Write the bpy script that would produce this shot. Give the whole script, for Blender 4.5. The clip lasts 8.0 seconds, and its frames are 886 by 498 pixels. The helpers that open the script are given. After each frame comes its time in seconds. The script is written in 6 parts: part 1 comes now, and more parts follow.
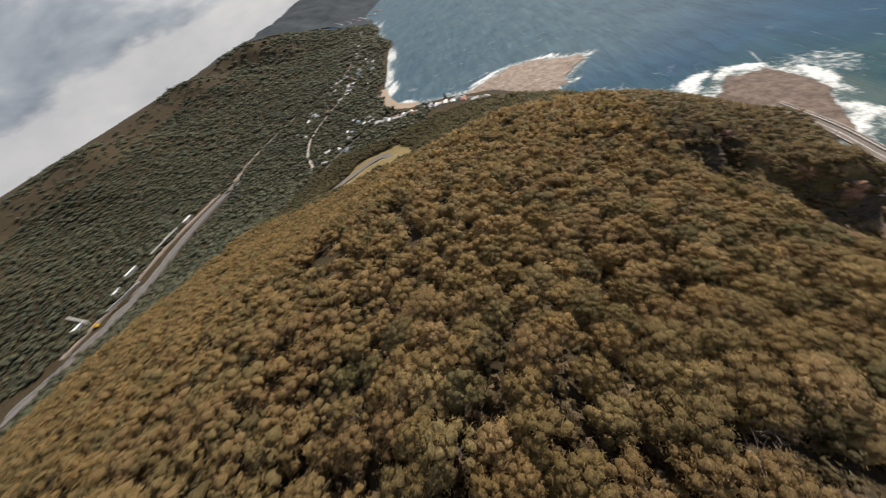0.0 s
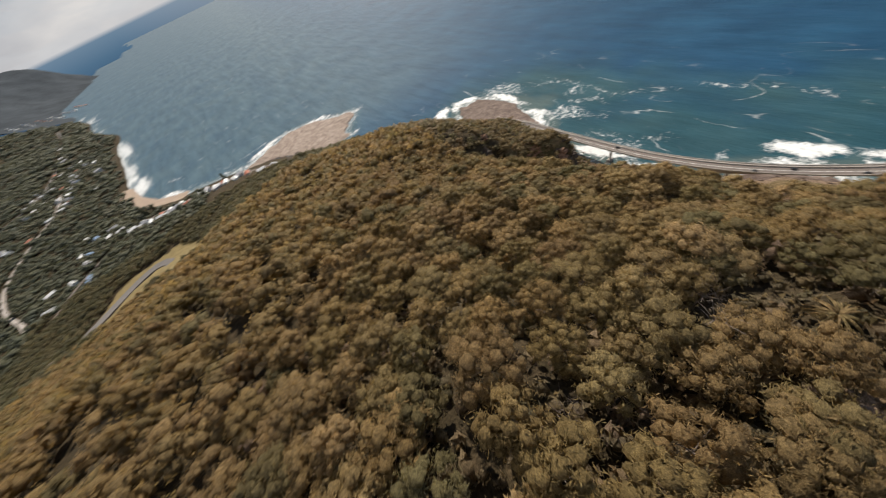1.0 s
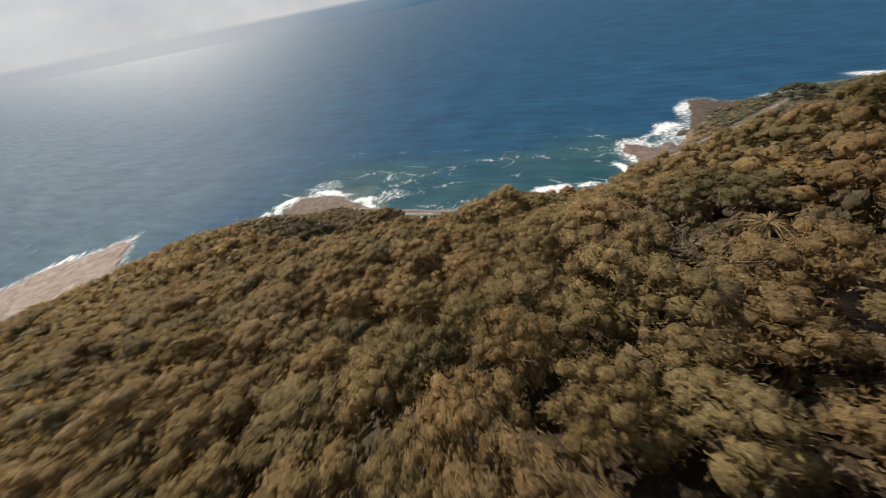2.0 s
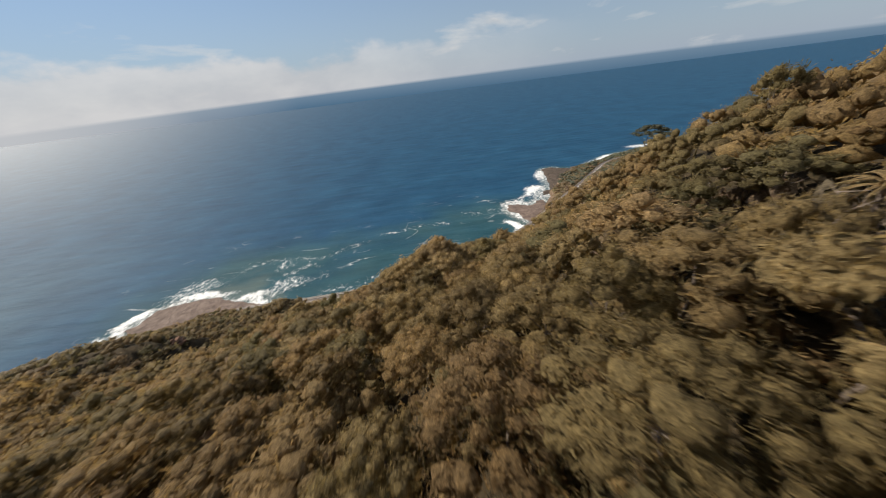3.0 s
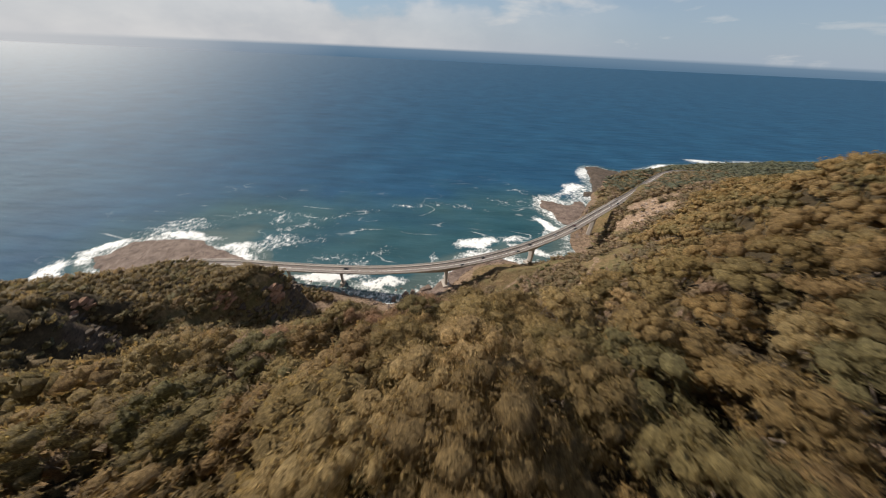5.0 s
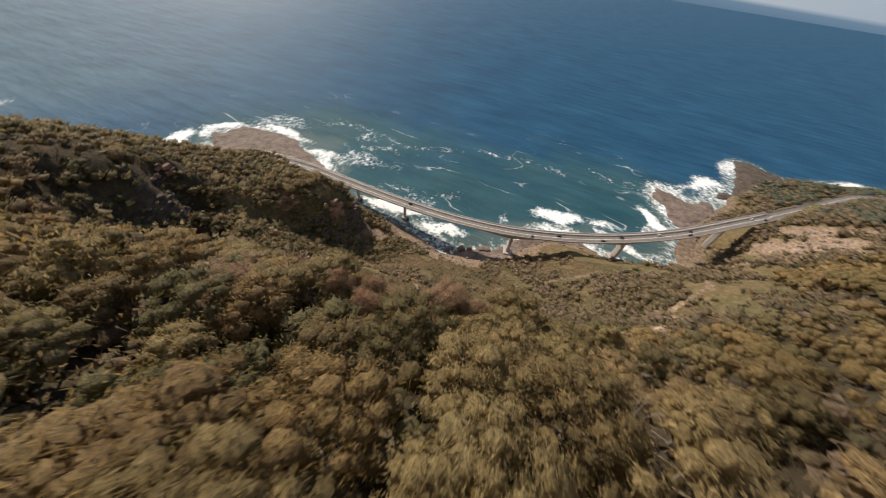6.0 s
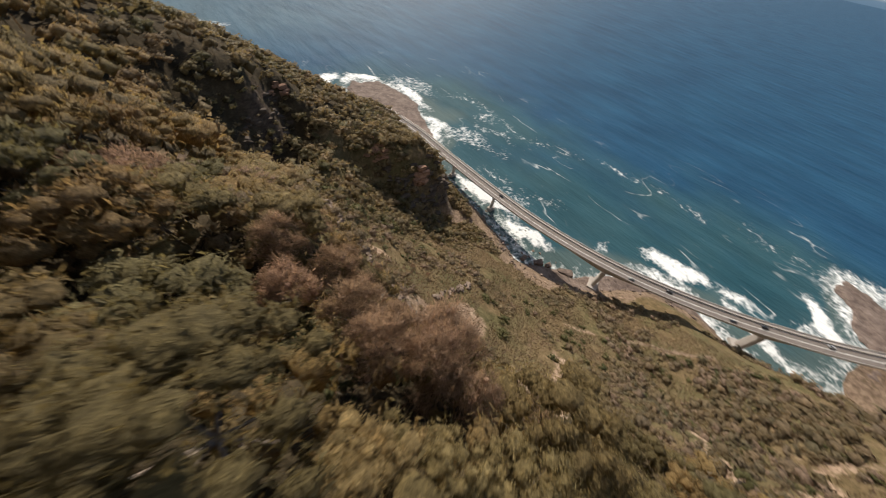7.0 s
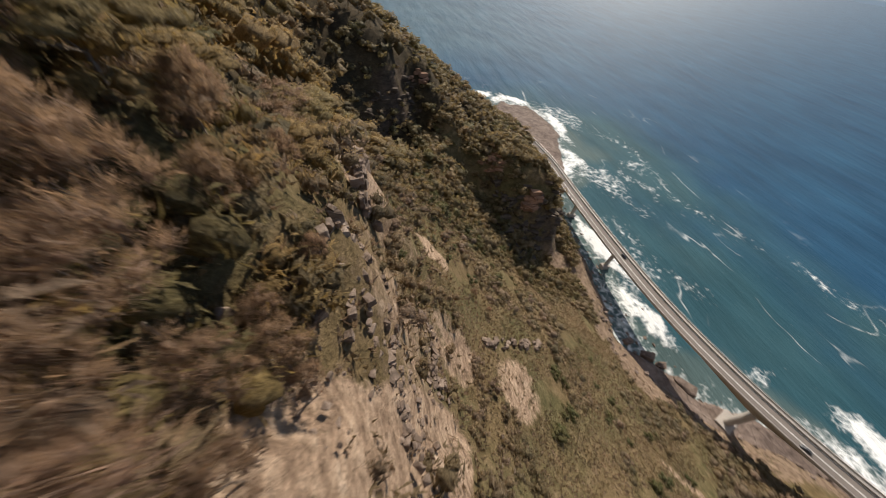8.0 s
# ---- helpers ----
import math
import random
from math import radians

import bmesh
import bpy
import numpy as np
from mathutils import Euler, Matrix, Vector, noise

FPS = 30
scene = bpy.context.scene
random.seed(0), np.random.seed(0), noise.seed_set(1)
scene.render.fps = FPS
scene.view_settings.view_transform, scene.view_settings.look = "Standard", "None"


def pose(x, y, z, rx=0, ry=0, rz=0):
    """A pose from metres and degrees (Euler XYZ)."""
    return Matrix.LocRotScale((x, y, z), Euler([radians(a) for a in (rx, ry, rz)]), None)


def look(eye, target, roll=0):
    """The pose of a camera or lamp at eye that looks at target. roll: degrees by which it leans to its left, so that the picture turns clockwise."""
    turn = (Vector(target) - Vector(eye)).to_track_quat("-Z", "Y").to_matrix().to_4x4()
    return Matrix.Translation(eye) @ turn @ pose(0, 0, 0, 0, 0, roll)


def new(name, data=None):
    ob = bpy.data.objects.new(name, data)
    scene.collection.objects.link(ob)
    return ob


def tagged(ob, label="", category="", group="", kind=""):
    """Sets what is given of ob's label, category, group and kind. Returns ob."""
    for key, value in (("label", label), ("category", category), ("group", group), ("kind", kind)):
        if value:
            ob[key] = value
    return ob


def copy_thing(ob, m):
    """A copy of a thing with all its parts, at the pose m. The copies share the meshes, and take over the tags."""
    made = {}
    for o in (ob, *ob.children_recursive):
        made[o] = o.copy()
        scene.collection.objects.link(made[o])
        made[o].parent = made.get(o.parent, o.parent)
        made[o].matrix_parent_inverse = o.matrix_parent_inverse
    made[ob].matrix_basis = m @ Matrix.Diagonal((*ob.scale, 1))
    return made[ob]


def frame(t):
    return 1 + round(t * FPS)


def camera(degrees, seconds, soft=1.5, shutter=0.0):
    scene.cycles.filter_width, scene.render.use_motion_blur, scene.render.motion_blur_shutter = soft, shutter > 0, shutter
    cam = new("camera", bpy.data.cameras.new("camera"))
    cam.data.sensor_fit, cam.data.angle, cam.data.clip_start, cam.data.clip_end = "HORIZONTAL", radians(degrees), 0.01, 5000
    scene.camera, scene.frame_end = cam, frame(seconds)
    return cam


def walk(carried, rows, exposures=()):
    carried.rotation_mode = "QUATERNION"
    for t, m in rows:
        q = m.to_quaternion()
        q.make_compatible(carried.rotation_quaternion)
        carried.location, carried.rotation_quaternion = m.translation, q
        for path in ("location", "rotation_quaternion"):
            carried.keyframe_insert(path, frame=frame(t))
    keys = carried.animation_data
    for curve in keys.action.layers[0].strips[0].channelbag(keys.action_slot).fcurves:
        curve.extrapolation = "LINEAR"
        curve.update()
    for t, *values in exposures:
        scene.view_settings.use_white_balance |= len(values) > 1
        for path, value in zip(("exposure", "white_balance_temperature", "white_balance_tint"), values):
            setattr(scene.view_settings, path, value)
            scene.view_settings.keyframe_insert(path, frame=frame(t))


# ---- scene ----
# ---- camera and its walk ----
cam = camera(113.38, 8.0, soft=1.0, shutter=0.30)
PATH = [
    (0.0, -0.41, 0.33, 284.38, 41.01, 23.07, -0.28),
    (0.5, -5.31, 4.75, 276.10, 36.75, 20.59, -21.31),
    (1.0, -8.81, 10.10, 266.64, 37.09, 16.17, -40.95),
    (1.5, -9.40, 16.53, 256.29, 41.24, 11.71, -58.44),
    (2.0, -6.06, 23.85, 245.72, 47.26, 8.33, -73.96),
    (3.5, 24.49, 36.09, 222.74, 62.43, 5.32, -97.68),
    (4.0, 38.91, 37.09, 217.46, 63.02, 3.52, -97.66),
    (4.5, 53.36, 37.00, 213.29, 60.40, 0.96, -93.56),
    (6.0, 89.79, 34.86, 196.38, 43.88, -6.48, -64.59),
    (6.5, 99.27, 34.89, 188.44, 40.84, -7.65, -52.17),
    (7.0, 108.28, 36.23, 180.01, 39.25, -8.17, -38.89),
    (7.5, 116.76, 38.90, 171.17, 38.94, -7.78, -24.73),
    (8.0, 124.02, 43.06, 162.03, 40.68, -6.92, -10.68),
]
walk(cam, [(t, pose(x, y, z, rx, ry, rz)) for t, x, y, z, rx, ry, rz in PATH], [(0.0, 0.34), (8.0, 0.34)])

# ---- world, sun ----
SUN_AZ, SUN_EL = 33.0, 36.0          # degrees from +y towards +x, and above the horizon
SKY_STRENGTH, SUN_STRENGTH = 0.076, 5.0


def nodes_of(owner):
    owner.use_nodes = True
    tree = owner.node_tree
    tree.nodes.clear()
    return tree


def wire(tree, kind, **given):
    """A node with its inputs set: a value, or a socket to link from. Keys that begin with a capital are inputs; others are attributes."""
    n = tree.nodes.new(kind)
    attrs = {k: v for k, v in given.items() if k[0].islower()}
    for k, v in attrs.items():
        setattr(n, k, v)
    for k, v in given.items():
        if k[0].islower():
            continue
        key = int(k[1:]) if k[0] == "I" and k[1:].isdigit() else k.replace("_", " ")
        if isinstance(v, bpy.types.NodeSocket):
            tree.links.new(v, n.inputs[key])
        else:
            n.inputs[key].default_value = v
    return n


def calc(tree, op, a, b=0.0, clamp=False):
    return wire(tree, "ShaderNodeMath", operation=op, use_clamp=clamp, I0=a, I1=b).outputs[0]


def ramp(tree, fac, stops):
    n = tree.nodes.new("ShaderNodeValToRGB")
    tree.links.new(fac, n.inputs[0])
    el = n.color_ramp.elements
    while len(el) < len(stops):
        el.new(0.5)
    for e, (p, c) in zip(el, stops):
        e.position = p
        e.color = (*c, 1) if isinstance(c, tuple) else (c, c, c, 1)
    return n.outputs[0]


def blend(tree, fac, a, b):
    n = tree.nodes.new("ShaderNodeMix")
    n.data_type = "RGBA"
    for sock, v in ((n.inputs[0], fac), (n.inputs[6], a), (n.inputs[7], b)):
        if isinstance(v, bpy.types.NodeSocket):
            tree.links.new(v, sock)
        else:
            sock.default_value = (*v, 1) if isinstance(v, tuple) else v
    return n.outputs[2]


def make_world():
    w = bpy.data.worlds.new("world")
    scene.world = w
    t = nodes_of(w)
    sky = t.nodes.new("ShaderNodeTexSky")
    sky.sky_type, sky.sun_disc = "NISHITA", False
    sky.sun_elevation, sky.sun_rotation = radians(SUN_EL), radians(SUN_AZ)
    sky.air_density, sky.dust_density, sky.altitude, sky.ozone_density = 1.0, 0.0, 200, 3.0
    way = t.nodes.new("ShaderNodeTexCoord").outputs["Generated"]
    xyz = wire(t, "ShaderNodeSeparateXYZ", I0=way)
    up = xyz.outputs[2]
    lift = calc(t, "ADD", calc(t, "MAXIMUM", up, 0.0), 0.16)
    flat = wire(t, "ShaderNodeCombineXYZ", I0=calc(t, "DIVIDE", xyz.outputs[0], lift), I1=calc(t, "DIVIDE", xyz.outputs[1], lift), I2=0.0).outputs[0]
    big = wire(t, "ShaderNodeTexNoise", Vector=flat, Scale=0.75, Detail=7.0, Roughness=0.58, Distortion=0.25).outputs[0]
    fine = wire(t, "ShaderNodeTexNoise", Vector=wire(t, "ShaderNodeMapping", I0=way, Location=(1.7, 0.4, 0.9), Scale=(3.6, 3.6, 8.0)).outputs[0], Scale=1.0, Detail=7.0, Roughness=0.52, Distortion=0.3).outputs[0]
    # heavier cloud inland, a low bank over the sea's horizon
    inland = calc(t, "MULTIPLY", calc(t, "SUBTRACT", 0.15, xyz.outputs[0]), 0.5)
    inland = calc(t, "MAXIMUM", inland, -0.06)
    puff = wire(t, "ShaderNodeTexNoise", Vector=wire(t, "ShaderNodeMapping", I0=way, Scale=(5.0, 5.0, 11.0)).outputs[0], Scale=1.0, Detail=7.0, Roughness=0.55).outputs[0]
    lump = calc(t, "ADD", up, calc(t, "MULTIPLY", calc(t, "SUBTRACT", 0.5, puff), 0.15))
    bank = wire(t, "ShaderNodeMapRange", interpolation_type="SMOOTHSTEP", I0=lump, I1=0.098, I2=0.070, I3=0.0, I4=1.0).outputs[0]
    side = wire(t, "ShaderNodeMapRange", I0=xyz.outputs[1], I1=-0.45, I2=0.35, I3=0.0, I4=1.0).outputs[0]
    cover = ramp(t, calc(t, "ADD", big, inland), ((0.53, 0.0), (0.70, 1.0)))
    low = calc(t, "MULTIPLY", calc(t, "MULTIPLY", bank, side), 0.7)
    fine = calc(t, "ADD", fine, calc(t, "MULTIPLY", calc(t, "SUBTRACT", calc(t, "MINIMUM", up, 0.6), 0.24), 0.32))
    fine = calc(t, "ADD", fine, calc(t, "MULTIPLY", calc(t, "MAXIMUM", xyz.outputs[0], 0.0), 0.25))
    shade = ramp(t, fine, ((0.38, (2.3, 2.55, 3.0)), (0.50, (4.2, 4.4, 4.7)), (0.60, (7.6, 7.4, 7.1))))
    haze = wire(t, "ShaderNodeMapRange", I0=up, I1=0.42, I2=0.0, I3=0.0, I4=0.9).outputs[0]
    clear = blend(t, haze, sky.outputs[0], (3.3, 4.1, 5.2))
    col = blend(t, calc(t, "MULTIPLY", cover, 0.9), clear, shade)
    col = blend(t, low, col, ramp(t, puff, ((0.34, (6.0, 5.9, 6.0)), (0.60, (7.6, 7.3, 7.1)))))
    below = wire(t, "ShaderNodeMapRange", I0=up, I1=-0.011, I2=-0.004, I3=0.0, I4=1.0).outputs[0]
    # sea past the mesh painted into the sky, paled towards the horizon as haze
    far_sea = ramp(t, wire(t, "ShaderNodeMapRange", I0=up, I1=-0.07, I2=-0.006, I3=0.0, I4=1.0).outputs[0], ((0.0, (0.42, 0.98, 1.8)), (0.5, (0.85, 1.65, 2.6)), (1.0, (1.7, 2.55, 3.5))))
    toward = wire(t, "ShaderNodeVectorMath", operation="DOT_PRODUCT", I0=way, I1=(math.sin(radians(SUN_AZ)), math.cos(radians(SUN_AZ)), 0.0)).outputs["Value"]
    # the sun's glare on that far water, painted by direction
    painted_glint = ramp(t, toward, ((0.80, 0.0), (0.92, 0.3), (0.98, 0.8), (1.0, 1.0)))
    far_sea = blend(t, painted_glint, far_sea, (5.6, 5.7, 5.9))
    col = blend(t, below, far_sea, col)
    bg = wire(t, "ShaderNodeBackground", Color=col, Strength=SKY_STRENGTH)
    out = t.nodes.new("ShaderNodeOutputWorld")
    t.links.new(bg.outputs[0], out.inputs[0])


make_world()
sun_data = bpy.data.lights.new("sun", "SUN")
sun_data.energy, sun_data.angle, sun_data.color = SUN_STRENGTH, radians(0.53), (1.0, 0.90, 0.76)
sun = new("sun", sun_data)
sx, sy, sz = math.sin(radians(SUN_AZ)) * math.cos(radians(SUN_EL)), math.cos(radians(SUN_AZ)) * math.cos(radians(SUN_EL)), math.sin(radians(SUN_EL))
sun.matrix_world = look((400 * sx, 400 * sy, 400 * sz), (0, 0, 0))


# ---- numbers and noise ----
RNG = np.random.default_rng(7)


def lattice(ix, iy, seed):
    v = np.sin(ix * 127.1 + iy * 311.7 + seed * 74.7) * 43758.5453
    return v - np.floor(v)


def vnoise(x, y, seed=0):
    ix, iy = np.floor(x), np.floor(y)
    fx, fy = x - ix, y - iy
    fx, fy = fx * fx * (3 - 2 * fx), fy * fy * (3 - 2 * fy)
    a, b = lattice(ix, iy, seed), lattice(ix + 1, iy, seed)
    c, d = lattice(ix, iy + 1, seed), lattice(ix + 1, iy + 1, seed)
    return (a + (b - a) * fx) * (1 - fy) + (c + (d - c) * fx) * fy - 0.5


def fbm(x, y, size, octaves=4, seed=0):
    total, amp = 0.0, 1.0
    for k in range(octaves):
        total = total + amp * vnoise(x / size + 17.3 * k, y / size - 9.1 * k, seed + k)
        size, amp = size * 0.5, amp * 0.5
    return total


def smooth(a, b, v):
    u = np.clip((v - a) / (b - a), 0, 1)
    return u * u * (3 - 2 * u)


def line_gap(x, y, line):
    """Distance in the plan to a polyline."""
    best = np.full(np.shape(x), 1e9)
    for (ax, ay), (bx, by) in zip(line[:-1], line[1:]):
        dx, dy = bx - ax, by - ay
        k = np.clip(((x - ax) * dx + (y - ay) * dy) / (dx * dx + dy * dy), 0, 1)
        best = np.minimum(best, np.hypot(x - ax - k * dx, y - ay - k * dy))
    return best


def inside_gap(x, y, ring):
    """Distance to a closed outline, positive inside."""
    inside = np.zeros(np.shape(x), bool)
    for (ax, ay), (bx, by) in zip(ring, ring[1:] + ring[:1]):
        cross = (ay > y) != (by > y)
        inside ^= cross & (x < (bx - ax) * (y - ay) / ((by - ay) if by != ay else 1e-9) + ax)
    return np.where(inside, 1, -1) * line_gap(x, y, ring + ring[:1])


# ---- plan of the land: feature lines, x y z ----
SHORE = [(-780, 4900), (-794, 4278), (-900, 3500), (-823, 3012), (-564, 2345), (-385, 1573), (-348, 1239), (-330, 1059), (-285, 890),
         (-200, 815), (-109, 775), (-20, 720), (60, 640), (99, 570), (170, 500), (240, 420), (275, 340), (290, 280), (285, 240),
         (281, 200), (278, 160), (272, 125), (266, 95), (278, 65), (292, 45), (316, 30), (340, 8), (350, -25), (344, -58),
         (342, -80), (350, -98), (372, -116), (405, -122), (440, -128), (490, -158), (524, -182), (583, -216), (640, -246), (680, -300),
         (705, -345), (772, -450), (817, -638), (849, -789), (900, -1100), (950, -1500)]
HILL = [(-10, 20, 222), (0, -40, 228), (-60, 10, 218), (10, 5, 217), (25, -3, 216), (30, 20, 209), (20, 45, 200), (4, 74, 203),
        (22, 167, 165), (45, 36, 192), (53, 55, 185), (70, 55, 177), (85, 43, 174.5), (88, 58, 163), (70, 15, 186), (76, 34, 183), (71, 28, 185), (76, -4, 190), (92, -3, 181), (108, -39, 193), (112, -64, 196), (85, -30, 203), (65, -26, 211), (92, -52, 205),
        (131, -56, 184), (70, -45, 214), (20, -120, 232), (100, -120, 198), (100, 88, 149), (112, 85, 140), (108, 62, 152), (60, 110, 165), (104, 58, 156), (112, 35, 158), (116, 50, 148), (112, 72, 146)]
SPUR = [(114, 182, 127), (137, 189, 110), (150, 205, 106), (127, 180, 114), (182, 209, 76), (205, 250, 70), (225, 280, 54), (255, 270, 40), (60, 250, 136),
        (0, 280, 142), (80, 330, 106), (130, 270, 115), (142, 258, 112), (104, 278, 119), (10, 400, 86), (-40, 380, 92), (30, 500, 55), (90, 450, 55), (170, 370, 55), (220, 340, 40), (251, 225, 39)]
CLIFF_TOP = [(163, 188, 88), (152, 165, 86), (137, 138, 98), (135, 171, 88), (127, 158, 94), (147, 189, 90), (126, 108, 116), (121, 80, 134), (121, 61, 139), (121, 43, 143), (137, 5, 132), (158, -40, 138),
             (190, 180, 74), (212, 167, 64), (232, 165, 52), (246, 177, 37)]
CLIFF_FOOT = [(130, 62, 117), (133, 75, 110), (131, 52, 118), (134, 40, 118), (174, 172, 62), (166, 148, 68), (158, 122, 76), (152, 100, 84), (150, 78, 86), (153, 56, 84), (160, 36, 80), (180, 0, 84), (205, -45, 88),
              (188, 163, 53), (214, 152, 36), (233, 152, 20), (254, 165, 11)]
TERRACE = [(188, 115, 47), (190, 82, 54), (187, 51, 57), (205, 15, 55), (228, -24, 45), (240, 20, 30), (266, -12, 29), (245, 125, 13),
           (245, 100, 12), (250, 78, 12), (268, 48, 11), (288, 18, 12), (318, -10, 14), (325, -45, 14), (290, -40, 34), (300, -75, 48),
           (318, -100, 32), (340, -125, 24), (378, -148, 14), (412, -150, 5), (270, 200, 8), (262, 160, 8)]
SOUTH = [(187, -105, 170), (250, -180, 132), (200, -250, 172), (350, -170, 66), (304, -125, 60), (340, -140, 46), (390, -195, 62), (430, -240, 74), (470, -260, 62),
         (440, -190, 36), (495, -225, 34.5), (565, -294, 34.5), (610, -345, 36), (640, -420, 34), (520, -330, 58), (450, -330, 70), (360, -330, 120),
         (560, -560, 50), (700, -700, 40), (640, -290, 20), (560, -215, 14), (300, -600, 120), (700, -1300, 60), (400, -1300, 110), (660, -520, 34)]
WEST = [(-380, 100, 162), (-300, 165, 146), (-228, 214, 132), (-176, 276, 116), (-103, 335, 104), (-120, 120, 187), (-220, 60, 190), (-60, 230, 158),
        (-470, 330, 92), (-400, 400, 62), (-300, 470, 40), (-200, 430, 62), (-160, 510, 38), (-60, 540, 42), (-200, 640, 26), (-60, 650, 24),
        (-560, 180, 105), (-600, 300, 66), (-500, 650, 26), (-350, 720, 18), (-260, 790, 9), (-400, 950, 18), (-450, 1300, 18), (-480, 1700, 20),
        (-300, -300, 230), (-650, -100, 120)]
RAIL = [(-900, 20, 74), (-850, 140, 66), (-800, 250, 60), (-780, 330, 58), (-783, 460, 57), (-770, 580, 55), (-742, 690, 52), (-752, 820, 51), (-730, 950, 48), (-690, 1080, 44), (-620, 1200, 38), (-570, 1290, 34), (-560, 1420, 30), (-595, 1900, 26), (-700, 2400, 24)]
SCARP = [(-960, -200, 110), (-940, 300, 92), (-930, 700, 88), (-900, 1100, 80), (-860, 1600, 62), (-860, 2100, 56), (-1160, -200, 172), (-1150, 300, 168),
         (-1150, 800, 166), (-1140, 1300, 164), (-1120, 1900, 152), (-1262, -200, 196), (-1257, 500, 194), (-1264, 1200, 196), (-1250, 1900, 188),
         (-1288, -300, 276), (-1283, 300, 276), (-1292, 900, 277), (-1290, 1500, 278), (-1290, 2100, 274), (-1900, 300, 284), (-1900, 1500, 284),
         (-1180, 2350, 220), (-980, 2500, 110), (-1500, 2400, 262), (-1500, -1200, 284), (-900, -1000, 180), (-2600, 0, 270), (-2600, 1200, 270), (-2600, 2400, 262), (-2600, -1400, 270), (-2100, 2300, 262)]
FAR_RIDGE = [(-900, 2900, 40), (-1100, 3100, 50), (-1250, 3600, 120), (-1050, 4000, 60), (-1150, 4400, 190), (-1000, 4650, 215), (-1350, 4300, 286),
             (-1200, 4650, 288), (-1900, 3300, 262), (-1650, 3800, 284), (-2600, 3100, 255), (-2600, 4200, 270), (-2000, 4300, 282), (-1600, 4850, 286), (-2600, 4900, 268), (-940, 4850, 150)]


def land_points():
    pts = [p for group in (HILL, SPUR, CLIFF_TOP, CLIFF_FOOT, TERRACE, SOUTH, WEST, RAIL, SCARP, FAR_RIDGE) for p in group]
    for (ax, ay), (bx, by) in zip(SHORE[:-1], SHORE[1:]):
        d = Vector((bx - ax, by - ay))
        off = Vector((-d.y, d.x)).normalized()
        mx, my = (ax + bx) / 2, (ay + by) / 2
        pts.append((ax, ay, 0.4))
        pts.append((mx, my, 0.4))
        pts.append((mx + 26 * off.x, my + 26 * off.y, -7))
        pts.append((mx + 110 * off.x, my + 110 * off.y, -24))
    pts += [(900, 600, -50), (1500, 0, -60), (600, 1500, -50), (200, 2800, -50), (1500, -1200, -60), (1200, 1800, -60), (0, 4500, -50)]
    return np.array(pts, float)


class Land:
    """Height of the ground: the feature lines carried smoothly over the plan, with rock steps and fine unevenness."""

    def __init__(self):
        p = land_points()
        self.p, self.soft = p, 5.0
        k = np.hypot(p[:, None, 0] - p[None, :, 0], p[:, None, 1] - p[None, :, 1])
        k = -np.sqrt(k * k + self.soft ** 2)
        n = len(p)
        a = np.zeros((n + 3, n + 3))
        a[:n, :n] = k - np.eye(n) * 1.5
        a[:n, n] = a[n, :n] = 1
        a[:n, n + 1:], a[n + 1:, :n] = p[:, :2] / 1000, p[:, :2].T / 1000
        self.w = np.linalg.solve(a, np.concatenate([p[:, 2], np.zeros(3)]))

    def base(self, x, y):
        x, y = np.asarray(x, float), np.asarray(y, float)
        out = np.empty(x.size)
        fx, fy = x.ravel(), y.ravel()
        # the escarpment's rim runs in and out
        fx = fx + (95 * vnoise(fy / 190, fx * 0, 91) + 40 * vnoise(fy / 70, fx * 0, 92)) * smooth(-880, -1130, fx) * smooth(2300, 2000, fy)
        n = len(self.p)
        for s in range(0, x.size, 20000):
            u, v = fx[s:s + 20000], fy[s:s + 20000]
            k = -np.sqrt((u[:, None] - self.p[None, :, 0]) ** 2 + (v[:, None] - self.p[None, :, 1]) ** 2 + self.soft ** 2)
            out[s:s + 20000] = k @ self.w[:n] + self.w[n] + (u * self.w[n + 1] + v * self.w[n + 2]) / 1000
        return out.reshape(x.shape)

    def __call__(self, x, y):
        h = self.base(x, y)
        gx, gy = (self.base(np.asarray(x) + 3, y) - h) / 3, (self.base(x, np.asarray(y) + 3) - h) / 3
        steep = np.hypot(gx, gy)
        rough = fbm(np.asarray(x, float), np.asarray(y, float), 26, 5, 3)
        land = smooth(0.5, 14, h)
        h = h + rough * 5.0 * land * (0.5 + smooth(0.5, 1.4, steep))
        # beds of rock stand out as steps where the ground is steep
        bed = 5.5
        s = (h + 1.2 * fbm(np.asarray(x, float), np.asarray(y, float), 40, 2, 11)) / bed
        step = (np.floor(s) + smooth(0.55, 1.0, s - np.floor(s))) * bed
        crag = fbm(np.asarray(x, float), np.asarray(y, float), 8, 3, 13) * (3.5 + 5.5 * smooth(112, 124, np.asarray(y, float))) * smooth(0.9, 2.2, steep) * land
        return h + crag + (step - s * bed) * 0.75 * smooth(0.85, 1.5, steep) * land


land = Land()


# ---- materials ----
def material(name, rough=0.8, spec=0.3, metal=0.0):
    m = bpy.data.materials.new(name)
    t = nodes_of(m)
    out = t.nodes.new("ShaderNodeOutputMaterial")
    b = t.nodes.new("ShaderNodeBsdfPrincipled")
    b.inputs["Roughness"].default_value, b.inputs["Metallic"].default_value, b.inputs["Specular IOR Level"].default_value = rough, metal, spec
    t.links.new(b.outputs[0], out.inputs[0])
    return m, t, b, out


